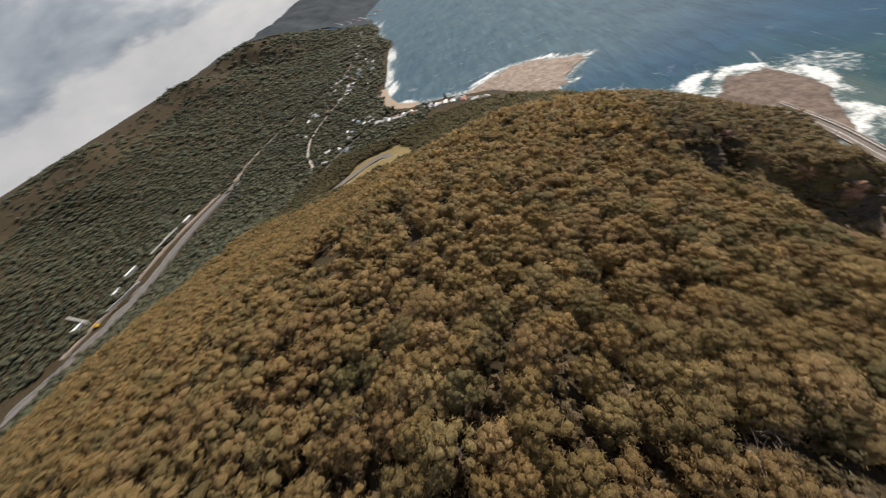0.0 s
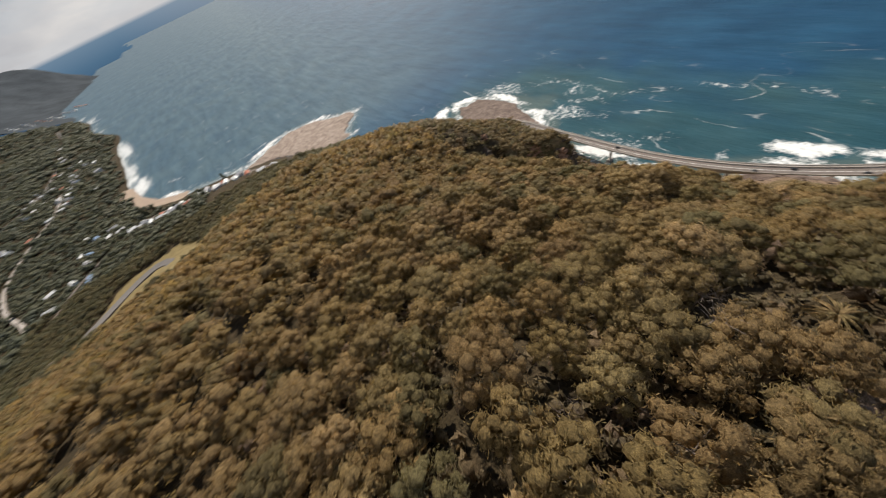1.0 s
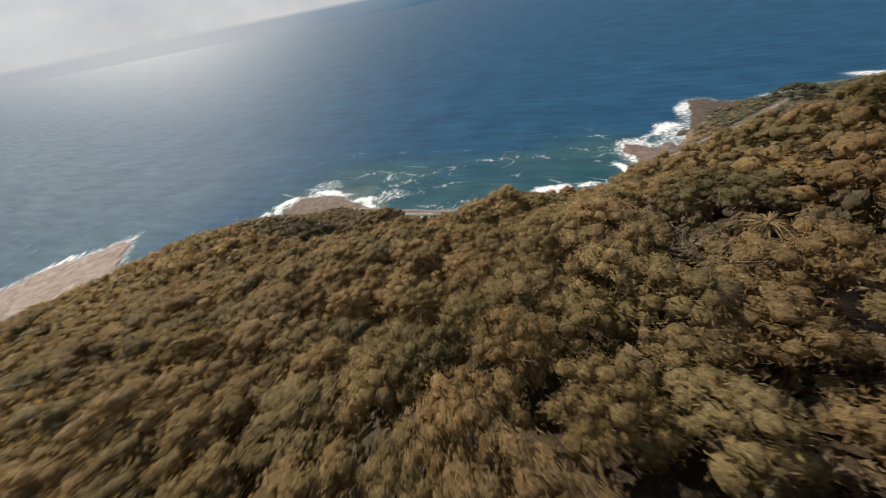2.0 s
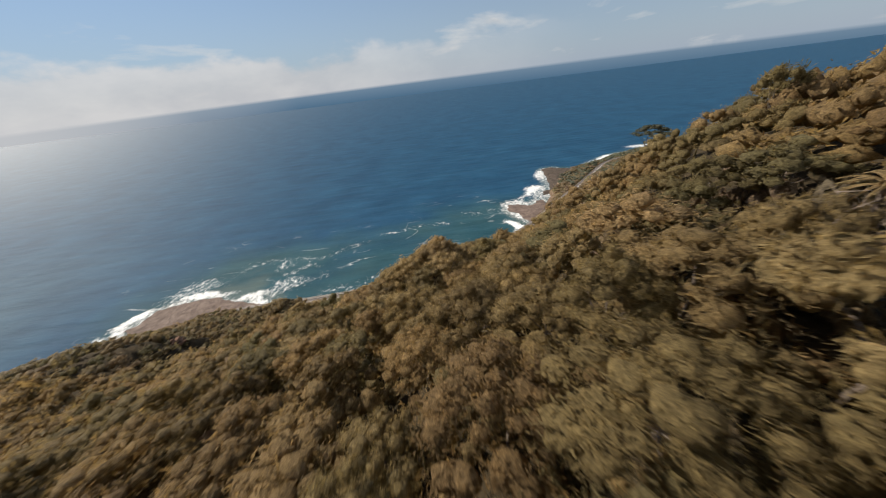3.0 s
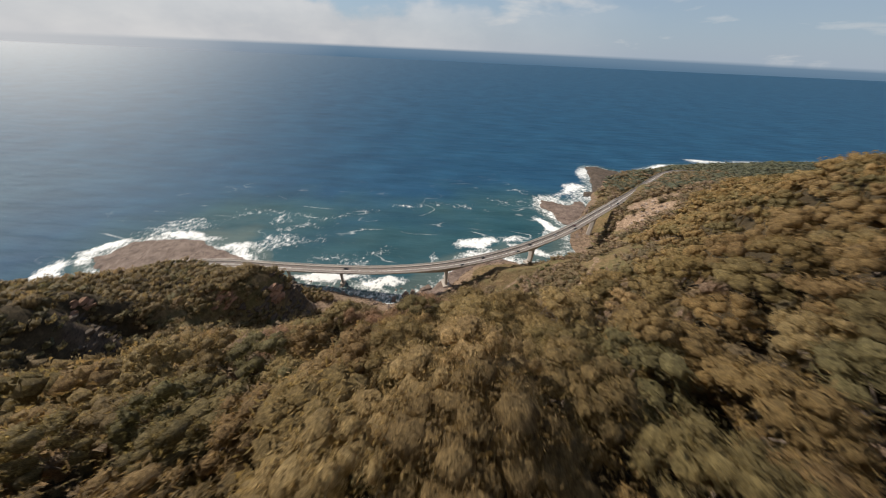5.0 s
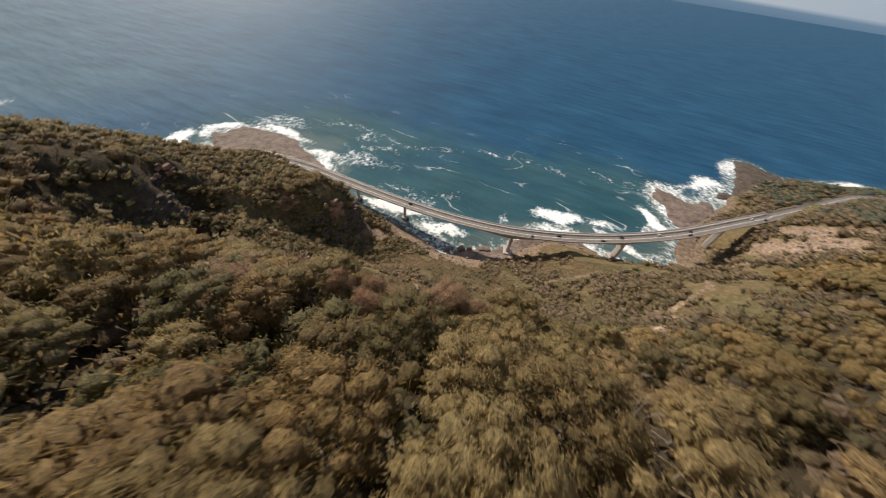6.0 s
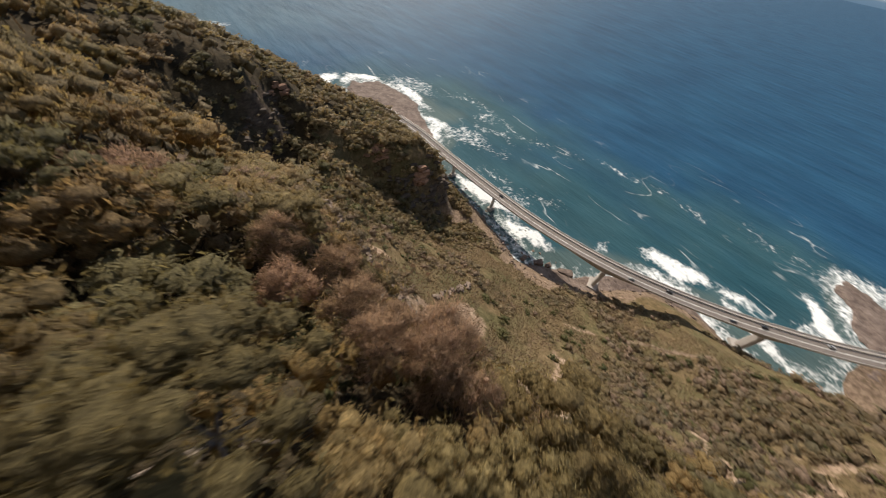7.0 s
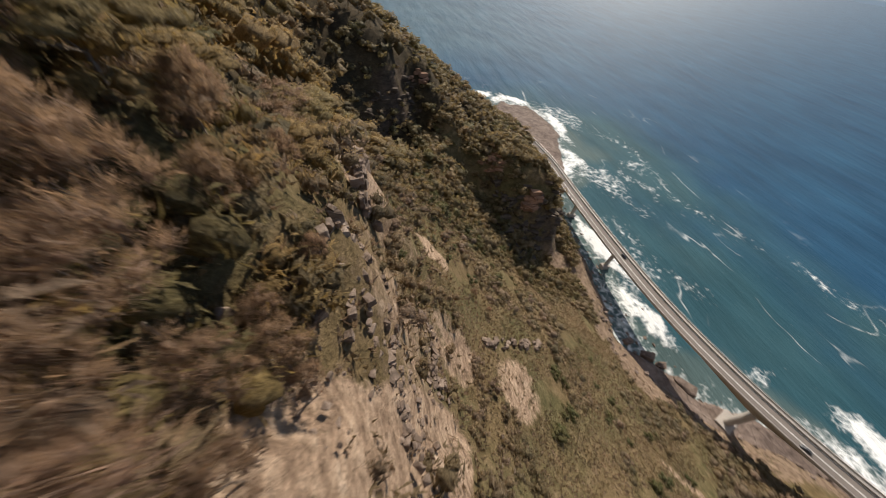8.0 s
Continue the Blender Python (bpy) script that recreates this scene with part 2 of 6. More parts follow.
def plain(name, color, rough=0.7, metal=0.0, vary=0.25, size=1.5, spec=0.3, relief=0.2):
    m, t, b, out = material(name, rough, spec, metal)
    co = t.nodes.new("ShaderNodeTexCoord").outputs["Object"]
    n1 = wire(t, "ShaderNodeTexNoise", Vector=co, Scale=1 / size, Detail=5.0).outputs[0]
    n2 = wire(t, "ShaderNodeTexNoise", Vector=co, Scale=9 / size, Detail=4.0).outputs[0]
    lo = tuple(c * (1 - vary) for c in color)
    hi = tuple(min(1, c * (1 + vary)) for c in color)
    mix = calc(t, "ADD", calc(t, "MULTIPLY", n1, 0.6), calc(t, "MULTIPLY", n2, 0.4))
    t.links.new(ramp(t, mix, ((0.3, lo), (0.7, hi))), b.inputs["Base Color"])
    if relief:
        bump = wire(t, "ShaderNodeBump", Strength=relief, Distance=0.1, Height=n2)
        t.links.new(bump.outputs[0], b.inputs["Normal"])
    return m


def make_ground():
    m, t, b, out = material("ground_cover", 0.95, 0.1)
    co = t.nodes.new("ShaderNodeTexCoord").outputs["Object"]
    geo = t.nodes.new("ShaderNodeNewGeometry")
    nz = wire(t, "ShaderNodeSeparateXYZ", I0=geo.outputs["Normal"]).outputs[2]
    big = wire(t, "ShaderNodeTexNoise", Vector=co, Scale=0.045, Detail=6.0, Roughness=0.6).outputs[0]
    mid = wire(t, "ShaderNodeTexNoise", Vector=co, Scale=0.33, Detail=6.0, Roughness=0.65).outputs[0]
    fine = wire(t, "ShaderNodeTexNoise", Vector=co, Scale=2.2, Detail=5.0, Roughness=0.7).outputs[0]
    grass = ramp(t, mid, ((0.3, (0.078, 0.058, 0.028)), (0.48, (0.134, 0.096, 0.049)), (0.62, (0.180, 0.127, 0.071)), (0.75, (0.245, 0.176, 0.114))))
    green = ramp(t, mid, ((0.3, (0.062, 0.060, 0.026)), (0.5, (0.102, 0.092, 0.042)), (0.7, (0.150, 0.128, 0.066))))
    grass = blend(t, ramp(t, big, ((0.42, 0.0), (0.60, 0.75))), grass, green)
    stretch = wire(t, "ShaderNodeMapping", I0=co, Scale=(0.30, 0.30, 0.7)).outputs[0]
    beds = wire(t, "ShaderNodeTexNoise", Vector=stretch, Scale=1.0, Detail=7.0, Roughness=0.68).outputs[0]
    rock = ramp(t, beds, ((0.3, (0.10, 0.066, 0.045)), (0.44, (0.26, 0.178, 0.122)), (0.57, (0.39, 0.280, 0.196)), (0.72, (0.50, 0.385, 0.29))))
    # darker rock: the shore's own, and shade put into spur and escarpment cliffs
    dark = wire(t, "ShaderNodeAttribute", attribute_name="dark_shade_beds").outputs["Fac"]
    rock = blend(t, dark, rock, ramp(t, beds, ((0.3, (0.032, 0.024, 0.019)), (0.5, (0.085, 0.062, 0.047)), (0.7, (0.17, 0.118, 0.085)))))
    litter = wire(t, "ShaderNodeAttribute", attribute_name="litter").outputs["Fac"]
    grass = blend(t, litter, grass, ramp(t, mid, ((0.3, (0.030, 0.024, 0.014)), (0.55, (0.062, 0.047, 0.028)), (0.75, (0.105, 0.078, 0.048)))))
    slope = calc(t, "ADD", nz, calc(t, "MULTIPLY", calc(t, "SUBTRACT", mid, 0.5), 0.55))
    bare = wire(t, "ShaderNodeAttribute", attribute_name="bare").outputs["Fac"]
    broken = calc(t, "ADD", calc(t, "MULTIPLY", mid, 1.7), calc(t, "MULTIPLY", fine, 0.8))
    bare = calc(t, "MULTIPLY", bare, calc(t, "SUBTRACT", broken, 0.45))
    stone = wire(t, "ShaderNodeMapRange", I0=slope, I1=0.42, I2=0.26, I3=0.0, I4=1.0).outputs[0]
    stone = calc(t, "MAXIMUM", stone, ramp(t, bare, ((0.35, 0.0), (0.6, 1.0))))
    col = blend(t, stone, grass, rock)
    grain = ramp(t, fine, ((0.3, 0.55), (0.7, 1.35)))
    col = wire(t, "ShaderNodeMix", data_type="RGBA", blend_type="MULTIPLY", I0=1.0, I6=col, I7=grain).outputs[2]
    t.links.new(col, b.inputs["Base Color"])
    tall = calc(t, "ADD", calc(t, "MULTIPLY", fine, 0.5), calc(t, "MULTIPLY", beds, 0.8))
    t.links.new(wire(t, "ShaderNodeBump", Strength=0.9, Distance=0.8, Height=tall).outputs[0], b.inputs["Normal"])
    return m


def make_leaf(name, stops, through_light=0.40):
    """Foliage: colour by tree (attribute tone, or the object's own number) and by leaf."""
    m, t, b, out = material(name, 0.62, 0.22)
    tone = wire(t, "ShaderNodeAttribute", attribute_name="tone").outputs["Fac"]
    own = t.nodes.new("ShaderNodeObjectInfo").outputs["Random"]
    isle = t.nodes.new("ShaderNodeNewGeometry").outputs["Random Per Island"]
    pick = calc(t, "FRACT", calc(t, "ADD", tone, calc(t, "MULTIPLY", own, 0.93)))
    col = ramp(t, pick, stops)
    light = ramp(t, isle, ((0.0, 0.92), (0.5, 1.06), (1.0, 1.22)))
    col = wire(t, "ShaderNodeMix", data_type="RGBA", blend_type="MULTIPLY", I0=1.0, I6=col, I7=light).outputs[2]
    spot = t.nodes.new("ShaderNodeNewGeometry").outputs["Position"]
    grain = wire(t, "ShaderNodeTexNoise", Vector=spot, Scale=1.9, Detail=5.0, Roughness=0.78).outputs[0]
    col = wire(t, "ShaderNodeMix", data_type="RGBA", blend_type="MULTIPLY", I0=1.0, I6=col, I7=ramp(t, grain, ((0.34, 0.55), (0.52, 1.10), (0.68, 1.65)))).outputs[2]
    speck = wire(t, "ShaderNodeTexNoise", Vector=spot, Scale=8.0, Detail=3.0, Roughness=0.7).outputs[0]
    col = wire(t, "ShaderNodeMix", data_type="RGBA", blend_type="MULTIPLY", I0=1.0, I6=col, I7=ramp(t, speck, ((0.36, 0.68), (0.64, 1.34)))).outputs[2]
    t.links.new(wire(t, "ShaderNodeBump", Strength=0.9, Distance=0.7, Height=grain).outputs[0], b.inputs["Normal"])
    t.links.new(col, b.inputs["Base Color"])
    bright = wire(t, "ShaderNodeMix", data_type="RGBA", blend_type="MULTIPLY", I0=1.0, I6=col, I7=(1.25, 1.18, 1.0, 1.0)).outputs[2]
    tr = wire(t, "ShaderNodeBsdfTranslucent", Color=bright)
    mix = wire(t, "ShaderNodeMixShader", I0=through_light, I1=b.outputs[0], I2=tr.outputs[0])
    t.links.new(mix.outputs[0], out.inputs[0])
    return m


def make_sea():
    m, t, b, out = material("sea_water", 0.12, 0.05)
    b.inputs["IOR"].default_value = 1.33
    co = t.nodes.new("ShaderNodeTexCoord").outputs["Object"]
    shoal = wire(t, "ShaderNodeAttribute", attribute_name="shoal").outputs["Fac"]
    foam = wire(t, "ShaderNodeAttribute", attribute_name="foam").outputs["Fac"]
    swell_map = wire(t, "ShaderNodeMapping", I0=co, Rotation=(0, 0, radians(-28)), Scale=(1.0, 0.22, 1.0)).outputs[0]
    swell = wire(t, "ShaderNodeTexNoise", Vector=swell_map, Scale=0.045, Detail=4.0, Roughness=0.55).outputs[0]
    chop = wire(t, "ShaderNodeTexNoise", Vector=swell_map, Scale=0.35, Detail=5.0, Roughness=0.6).outputs[0]
    patch = wire(t, "ShaderNodeTexNoise", Vector=co, Scale=0.011, Detail=4.0, Roughness=0.55).outputs[0]
    deep = ramp(t, patch, ((0.3, (0.014, 0.055, 0.110)), (0.7, (0.020, 0.076, 0.142))))
    teal = ramp(t, patch, ((0.3, (0.020, 0.067, 0.090)), (0.7, (0.036, 0.088, 0.107))))
    sand = (0.13, 0.15, 0.125)
    # the swell's light and dark bands are put into the water's colour
    roll = ramp(t, swell, ((0.36, 0.90), (0.64, 1.10)))
    col = blend(t, ramp(t, calc(t, "ADD", shoal, calc(t, "MULTIPLY", calc(t, "SUBTRACT", patch, 0.5), 0.4)), ((0.15, 0.0), (0.65, 1.0))), deep, teal)
    col = blend(t, ramp(t, shoal, ((0.88, 0.0), (1.0, 0.4))), col, sand)
    # haze and glare over the bay, painted into the water as a paler tint
    bay_glare = wire(t, "ShaderNodeAttribute", attribute_name="bay_glare").outputs["Fac"]
    col = blend(t, calc(t, "MULTIPLY", bay_glare, ramp(t, patch, ((0.3, 0.6), (0.7, 1.0)))), col, (0.095, 0.142, 0.168))
    lace_map = wire(t, "ShaderNodeTexNoise", Vector=co, Scale=0.10, Detail=3.0).outputs["Color"]
    bent = wire(t, "ShaderNodeVectorMath", operation="MULTIPLY_ADD", I0=lace_map, I1=(9.0, 9.0, 0.0), I2=co).outputs[0]
    lace = wire(t, "ShaderNodeTexVoronoi", feature="DISTANCE_TO_EDGE", Vector=bent, Scale=0.22).outputs[0]
    lace = ramp(t, lace, ((0.0, 1.0), (0.22, 0.0)))
    froth = wire(t, "ShaderNodeTexNoise", Vector=co, Scale=0.16, Detail=8.0, Roughness=0.72).outputs[0]
    froth = ramp(t, froth, ((0.34, 0.0), (0.66, 1.0)))
    level = calc(t, "ADD", calc(t, "MULTIPLY", froth, 0.95), calc(t, "MULTIPLY", lace, 0.34))
    white = calc(t, "SUBTRACT", calc(t, "ADD", calc(t, "MULTIPLY", foam, 1.45), level), 1.18)
    white = ramp(t, white, ((-0.0, 0.0), (0.30, 0.35), (0.72, 1.0)))
    # thin wandering lines of foam, and a few small white caps, some painting sun sparkle
    drift = wire(t, "ShaderNodeMapping", I0=co, Rotation=(0, 0, radians(-28)), Scale=(1.0, 0.42, 1.0)).outputs[0]
    vein = wire(t, "ShaderNodeTexNoise", Vector=drift, Scale=0.016, Detail=3.0, Roughness=0.5, Distortion=0.6).outputs[0]
    vein = ramp(t, calc(t, "ABSOLUTE", calc(t, "SUBTRACT", vein, 0.5)), ((0.0, 1.0), (0.011, 0.0)))
    where = wire(t, "ShaderNodeTexNoise", Vector=co, Scale=0.021, Detail=2.0).outputs[0]
    where = calc(t, "MULTIPLY", ramp(t, where, ((0.52, 0.0), (0.66, 1.0))), ramp(t, shoal, ((0.05, 0.0), (0.4, 1.0))))
    vein = calc(t, "MULTIPLY", calc(t, "MULTIPLY", vein, where), calc(t, "MULTIPLY", froth, 0.9))
    cap = wire(t, "ShaderNodeTexNoise", Vector=drift, Scale=0.2, Detail=6.0, Roughness=0.72).outputs[0]
    cap = ramp(t, calc(t, "ADD", cap, calc(t, "MULTIPLY", calc(t, "SUBTRACT", patch, 0.5), 0.3)), ((0.765, 0.0), (0.84, 0.5)))
    cap = calc(t, "MAXIMUM", cap, vein)
    white = calc(t, "MAXIMUM", white, cap)
    col = wire(t, "ShaderNodeMix", data_type="RGBA", blend_type="MULTIPLY", I0=1.0, I6=col, I7=roll).outputs[2]
    col = blend(t, white, col, (0.80, 0.81, 0.80))
    t.links.new(col, b.inputs["Base Color"])
    t.links.new(wire(t, "ShaderNodeMapRange", I0=white, I1=0.0, I2=1.0, I3=0.72, I4=0.9).outputs[0], b.inputs["Roughness"])
    # more mirror-like where the eye meets the water at a low angle
    low = t.nodes.new("ShaderNodeLayerWeight")
    low.inputs["Blend"].default_value = 0.5
    low = calc(t, "POWER", low.outputs["Facing"], 10.0)
    t.links.new(calc(t, "ADD", calc(t, "MULTIPLY", low, 0.38), 0.115), b.inputs["Specular IOR Level"])
    height = calc(t, "ADD", calc(t, "MULTIPLY", swell, 5.0), calc(t, "ADD", calc(t, "MULTIPLY", chop, 0.9), calc(t, "MULTIPLY", white, 0.5)))
    t.links.new(wire(t, "ShaderNodeBump", Strength=0.7, Distance=1.0, Height=height).outputs[0], b.inputs["Normal"])
    return m


def make_rock(name, stops, bed=0.55):
    m, t, b, out = material(name, 0.9, 0.2)
    co = t.nodes.new("ShaderNodeTexCoord").outputs["Object"]
    flat = wire(t, "ShaderNodeMapping", I0=co, Scale=(0.10, 0.10, bed)).outputs[0]
    n1 = wire(t, "ShaderNodeTexNoise", Vector=flat, Scale=1.0, Detail=8.0, Roughness=0.66, Distortion=0.4).outputs[0]
    n2 = wire(t, "ShaderNodeTexNoise", Vector=co, Scale=1.3, Detail=6.0, Roughness=0.7).outputs[0]
    crack = wire(t, "ShaderNodeTexVoronoi", feature="DISTANCE_TO_EDGE", Vector=co, Scale=0.18).outputs[0]
    crack = ramp(t, crack, ((0.0, 0.55), (0.04, 1.0)))
    col = ramp(t, calc(t, "ADD", calc(t, "MULTIPLY", n1, 0.7), calc(t, "MULTIPLY", n2, 0.3)), stops)
    col = wire(t, "ShaderNodeMix", data_type="RGBA", blend_type="MULTIPLY", I0=1.0, I6=col, I7=crack).outputs[2]
    t.links.new(col, b.inputs["Base Color"])
    t.links.new(wire(t, "ShaderNodeBump", Strength=0.8, Distance=0.5, Height=calc(t, "ADD", n1, calc(t, "MULTIPLY", n2, 0.6))).outputs[0], b.inputs["Normal"])
    return m


GUM = make_leaf("gum_leaves", ((0.0, (0.227, 0.166, 0.070)), (0.2, (0.271, 0.184, 0.080)), (0.4, (0.187, 0.148, 0.066)), (0.6, (0.258, 0.180, 0.083)), (0.78, (0.215, 0.143, 0.066)), (0.9, (0.147, 0.121, 0.056)), (1.0, (0.182, 0.131, 0.056))))
GOLDLEAF = make_leaf("golden_gum_leaves", ((0.0, (0.308, 0.226, 0.106)), (0.4, (0.262, 0.206, 0.095)), (0.7, (0.340, 0.237, 0.118)), (1.0, (0.308, 0.226, 0.106))))
SCRUB = make_leaf("scrub_leaves", ((0.0, (0.164, 0.127, 0.067)), (0.25, (0.217, 0.156, 0.094)), (0.5, (0.133, 0.113, 0.064)), (0.75, (0.238, 0.167, 0.118)), (1.0, (0.164, 0.127, 0.067))))
TUSSOCK = make_leaf("dry_grass_blades", ((0.0, (0.195, 0.142, 0.088)), (0.4, (0.261, 0.186, 0.136)), (0.7, (0.156, 0.123, 0.074)), (1.0, (0.195, 0.142, 0.088))))
GREYLEAF = make_leaf("grey_green_leaves", ((0.0, (0.143, 0.125, 0.056)), (0.5, (0.173, 0.144, 0.069)), (1.0, (0.127, 0.112, 0.050))))
SPURLEAF = make_leaf("dark_scrub_leaves", ((0.0, (0.156, 0.123, 0.064)), (0.3, (0.207, 0.155, 0.082)), (0.55, (0.123, 0.110, 0.053)), (0.8, (0.229, 0.165, 0.096)), (1.0, (0.156, 0.123, 0.064))))
BUSHLEAF = make_leaf("dark_green_leaves", ((0.0, (0.113, 0.110, 0.045)), (0.4, (0.086, 0.090, 0.038)), (0.7, (0.140, 0.123, 0.054)), (1.0, (0.113, 0.110, 0.045))))
RUSTY = make_leaf("rusty_needles", ((0.0, (0.335, 0.224, 0.161)), (0.5, (0.280, 0.193, 0.131)), (1.0, (0.362, 0.233, 0.171))))
MIDLEAF = make_leaf("dark_forest_leaves", ((0.0, (0.098, 0.092, 0.050)), (0.3, (0.125, 0.108, 0.056)), (0.6, (0.080, 0.080, 0.045)), (0.85, (0.142, 0.116, 0.062)), (1.0, (0.098, 0.092, 0.050))))
# green lightened and blued, the valley's haze being put into the colour
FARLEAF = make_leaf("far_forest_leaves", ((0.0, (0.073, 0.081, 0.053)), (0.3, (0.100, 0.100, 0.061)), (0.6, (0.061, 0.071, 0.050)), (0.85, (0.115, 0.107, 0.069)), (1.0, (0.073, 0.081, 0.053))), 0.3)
BARK = plain("grey_bark", (0.20, 0.16, 0.13), 0.9, vary=0.45, size=0.6)
GROUND = make_ground()
SEA = make_sea()
PLATFORM_ROCK = make_rock("wave_cut_rock", ((0.3, (0.062, 0.045, 0.038)), (0.46, (0.145, 0.107, 0.089)), (0.58, (0.215, 0.165, 0.138)), (0.72, (0.31, 0.25, 0.212))))
PALE_SHELF = make_rock("pale_shelf_rock", ((0.3, (0.14, 0.105, 0.085)), (0.46, (0.27, 0.21, 0.172)), (0.58, (0.36, 0.292, 0.245)), (0.72, (0.47, 0.40, 0.345))))
CLIFF_ROCK = make_rock("cliff_sandstone", ((0.3, (0.085, 0.059, 0.045)), (0.48, (0.20, 0.148, 0.115)), (0.6, (0.31, 0.24, 0.19)), (0.74, (0.41, 0.34, 0.285))))
# own colour of far shelf and knob; on the spur it paints shade
DARK_SHADE_ROCK = make_rock("dark_shade_sandstone", ((0.3, (0.035, 0.028, 0.023)), (0.5, (0.085, 0.066, 0.052)), (0.7, (0.16, 0.125, 0.10))))
RED_ROCK = make_rock("red_weathered_rock", ((0.3, (0.123, 0.069, 0.046)), (0.5, (0.271, 0.158, 0.105)), (0.7, (0.377, 0.250, 0.179))))
# blue-grey of the distance haze is put into the base colour
FARHILL = plain("hazed_hills", (0.066, 0.075, 0.084), 1.0, vary=0.34, size=120, spec=0.0, relief=0)
CONCRETE = plain("pale_concrete", (0.40, 0.36, 0.325), 0.85, vary=0.16, size=5)
ASPHALT = plain("worn_asphalt", (0.17, 0.145, 0.13), 0.9, vary=0.14, size=6, relief=0.05)
PAINT = plain("road_paint", (0.72, 0.70, 0.66), 0.7, vary=0.1, relief=0)
RAILMETAL = plain("galvanised_rail", (0.42, 0.40, 0.38), 0.5, 0.6, vary=0.1)
DIRT = plain("pale_dirt", (0.25, 0.205, 0.168), 0.95, vary=0.25, size=4)
GRAVEL = plain("track_gravel", (0.15, 0.138, 0.13), 0.95, vary=0.2, size=5)
SANDM = plain("beach_sand", (0.33, 0.255, 0.195), 0.95, vary=0.12, size=8)
DRYGRASS = plain("dry_grass", (0.19, 0.145, 0.062), 0.95, vary=0.3, size=7)


# ---- mesh helpers ----
def mesh_of(name, verts, faces, mats, smooth_faces=False, values=None, normals=None):
    """A mesh from arrays: verts (n, 3), faces (m, 3 or 4); values: point attributes by name."""
    me = bpy.data.meshes.new(name)
    verts, faces = np.asarray(verts, np.float32), np.asarray(faces, np.int32)
    k = faces.shape[1]
    me.vertices.add(len(verts))
    me.vertices.foreach_set("co", verts.ravel())
    me.loops.add(faces.size)
    me.loops.foreach_set("vertex_index", faces.ravel())
    me.polygons.add(len(faces))
    me.polygons.foreach_set("loop_start", np.arange(0, faces.size, k, dtype=np.int32))
    me.polygons.foreach_set("use_smooth", np.full(len(faces), smooth_faces))
    for m in mats if isinstance(mats, (list, tuple)) else [mats]:
        me.materials.append(m)
    for key, val in (values or {}).items():
        a = me.attributes.new(key, "FLOAT", "POINT")
        a.data.foreach_set("value", np.asarray(val, np.float32))
    me.update(calc_edges=True)
    if normals is not None:
        me.normals_split_custom_set_from_vertices(np.asarray(normals, np.float32))
    return me


def part(name, bm, mat, parent=None, label=""):
    """Links a bmesh as one mesh object, under a thing or a part if one is given."""
    me = bpy.data.meshes.new(name)
    bm.to_mesh(me)
    bm.free()
    me.materials.append(mat)
    ob = new(name, me)
    ob.parent = parent
    return tagged(ob, label)


def box(bm, x0, x1, y0, y1, z0, z1, m=None):
    made = bmesh.ops.create_cube(bm, size=1.0)["verts"]
    for v in made:
        v.co = Vector((x0 + (v.co.x + 0.5) * (x1 - x0), y0 + (v.co.y + 0.5) * (y1 - y0), z0 + (v.co.z + 0.5) * (z1 - z0)))
        if m is not None:
            v.co = m @ v.co
    return made


def tensor_grid(xs, ys):
    gx, gy = np.meshgrid(xs, ys)
    nx = len(xs)
    i = (np.arange(len(ys) - 1)[:, None] * nx + np.arange(nx - 1)[None, :]).ravel()
    return gx, gy, np.stack([i, i + 1, i + nx + 1, i + nx], 1)


def trim_grid(verts, faces, keep, values):
    faces = faces[keep]
    used = np.unique(faces)
    new_index = np.full(len(verts), -1)
    new_index[used] = np.arange(len(used))
    return verts[used], new_index[faces], {k: v[used] for k, v in values.items()}


def steps(*spans):
    out = []
    for a, b, d in spans:
        out.append(np.arange(a, b, d))
    return np.concatenate(out + [[spans[-1][1]]])


# ---- ground ----
SCARS = [((150, 28), 13, 9), ((182, 22), 9, 7), ((129, 47), 7, 8), ((392, -192), 30, 26), ((416, -206), 27, 22), ((360, -180), 20, 18), ((366, -158), 12, 8), ((258, 92), 14, 6), ((262, 70), 16, 6),
         ((122, 46), 5.5, 8), ((138, 66), 8, 8), ((122, 79), 4, 5), ((138, 92), 6, 5), ((18.5, -9), 5.5, 4), ((-5, 14), 3, 3), ((160, 60), 10, 26), ((248, 155), 12, 5)]
TRACKS = [[(225, -25), (205, -18), (181, -12), (169, -17), (163, -21)], [(175, -22), (200, -40), (227, -58), (267, -80)], [(142, 27), (160, 24), (178, 23), (190, 30)], [(225, 34), (240, 20), (266, -12), (285, -30)], [(330, -118), (352, -132), (372, -150), (380, -165)]]


FOREST_EDGE = [(400, 330), (300, 260), (230, 205), (165, 196), (146, 165), (128, 130), (116, 105), (113, 80), (111, 58), (124, 38), (136, 22), (148, 4), (160, -14), (178, -45), (200, -75), (250, -100), (300, -135), (340, -190), (420, -300), (560, -600)]


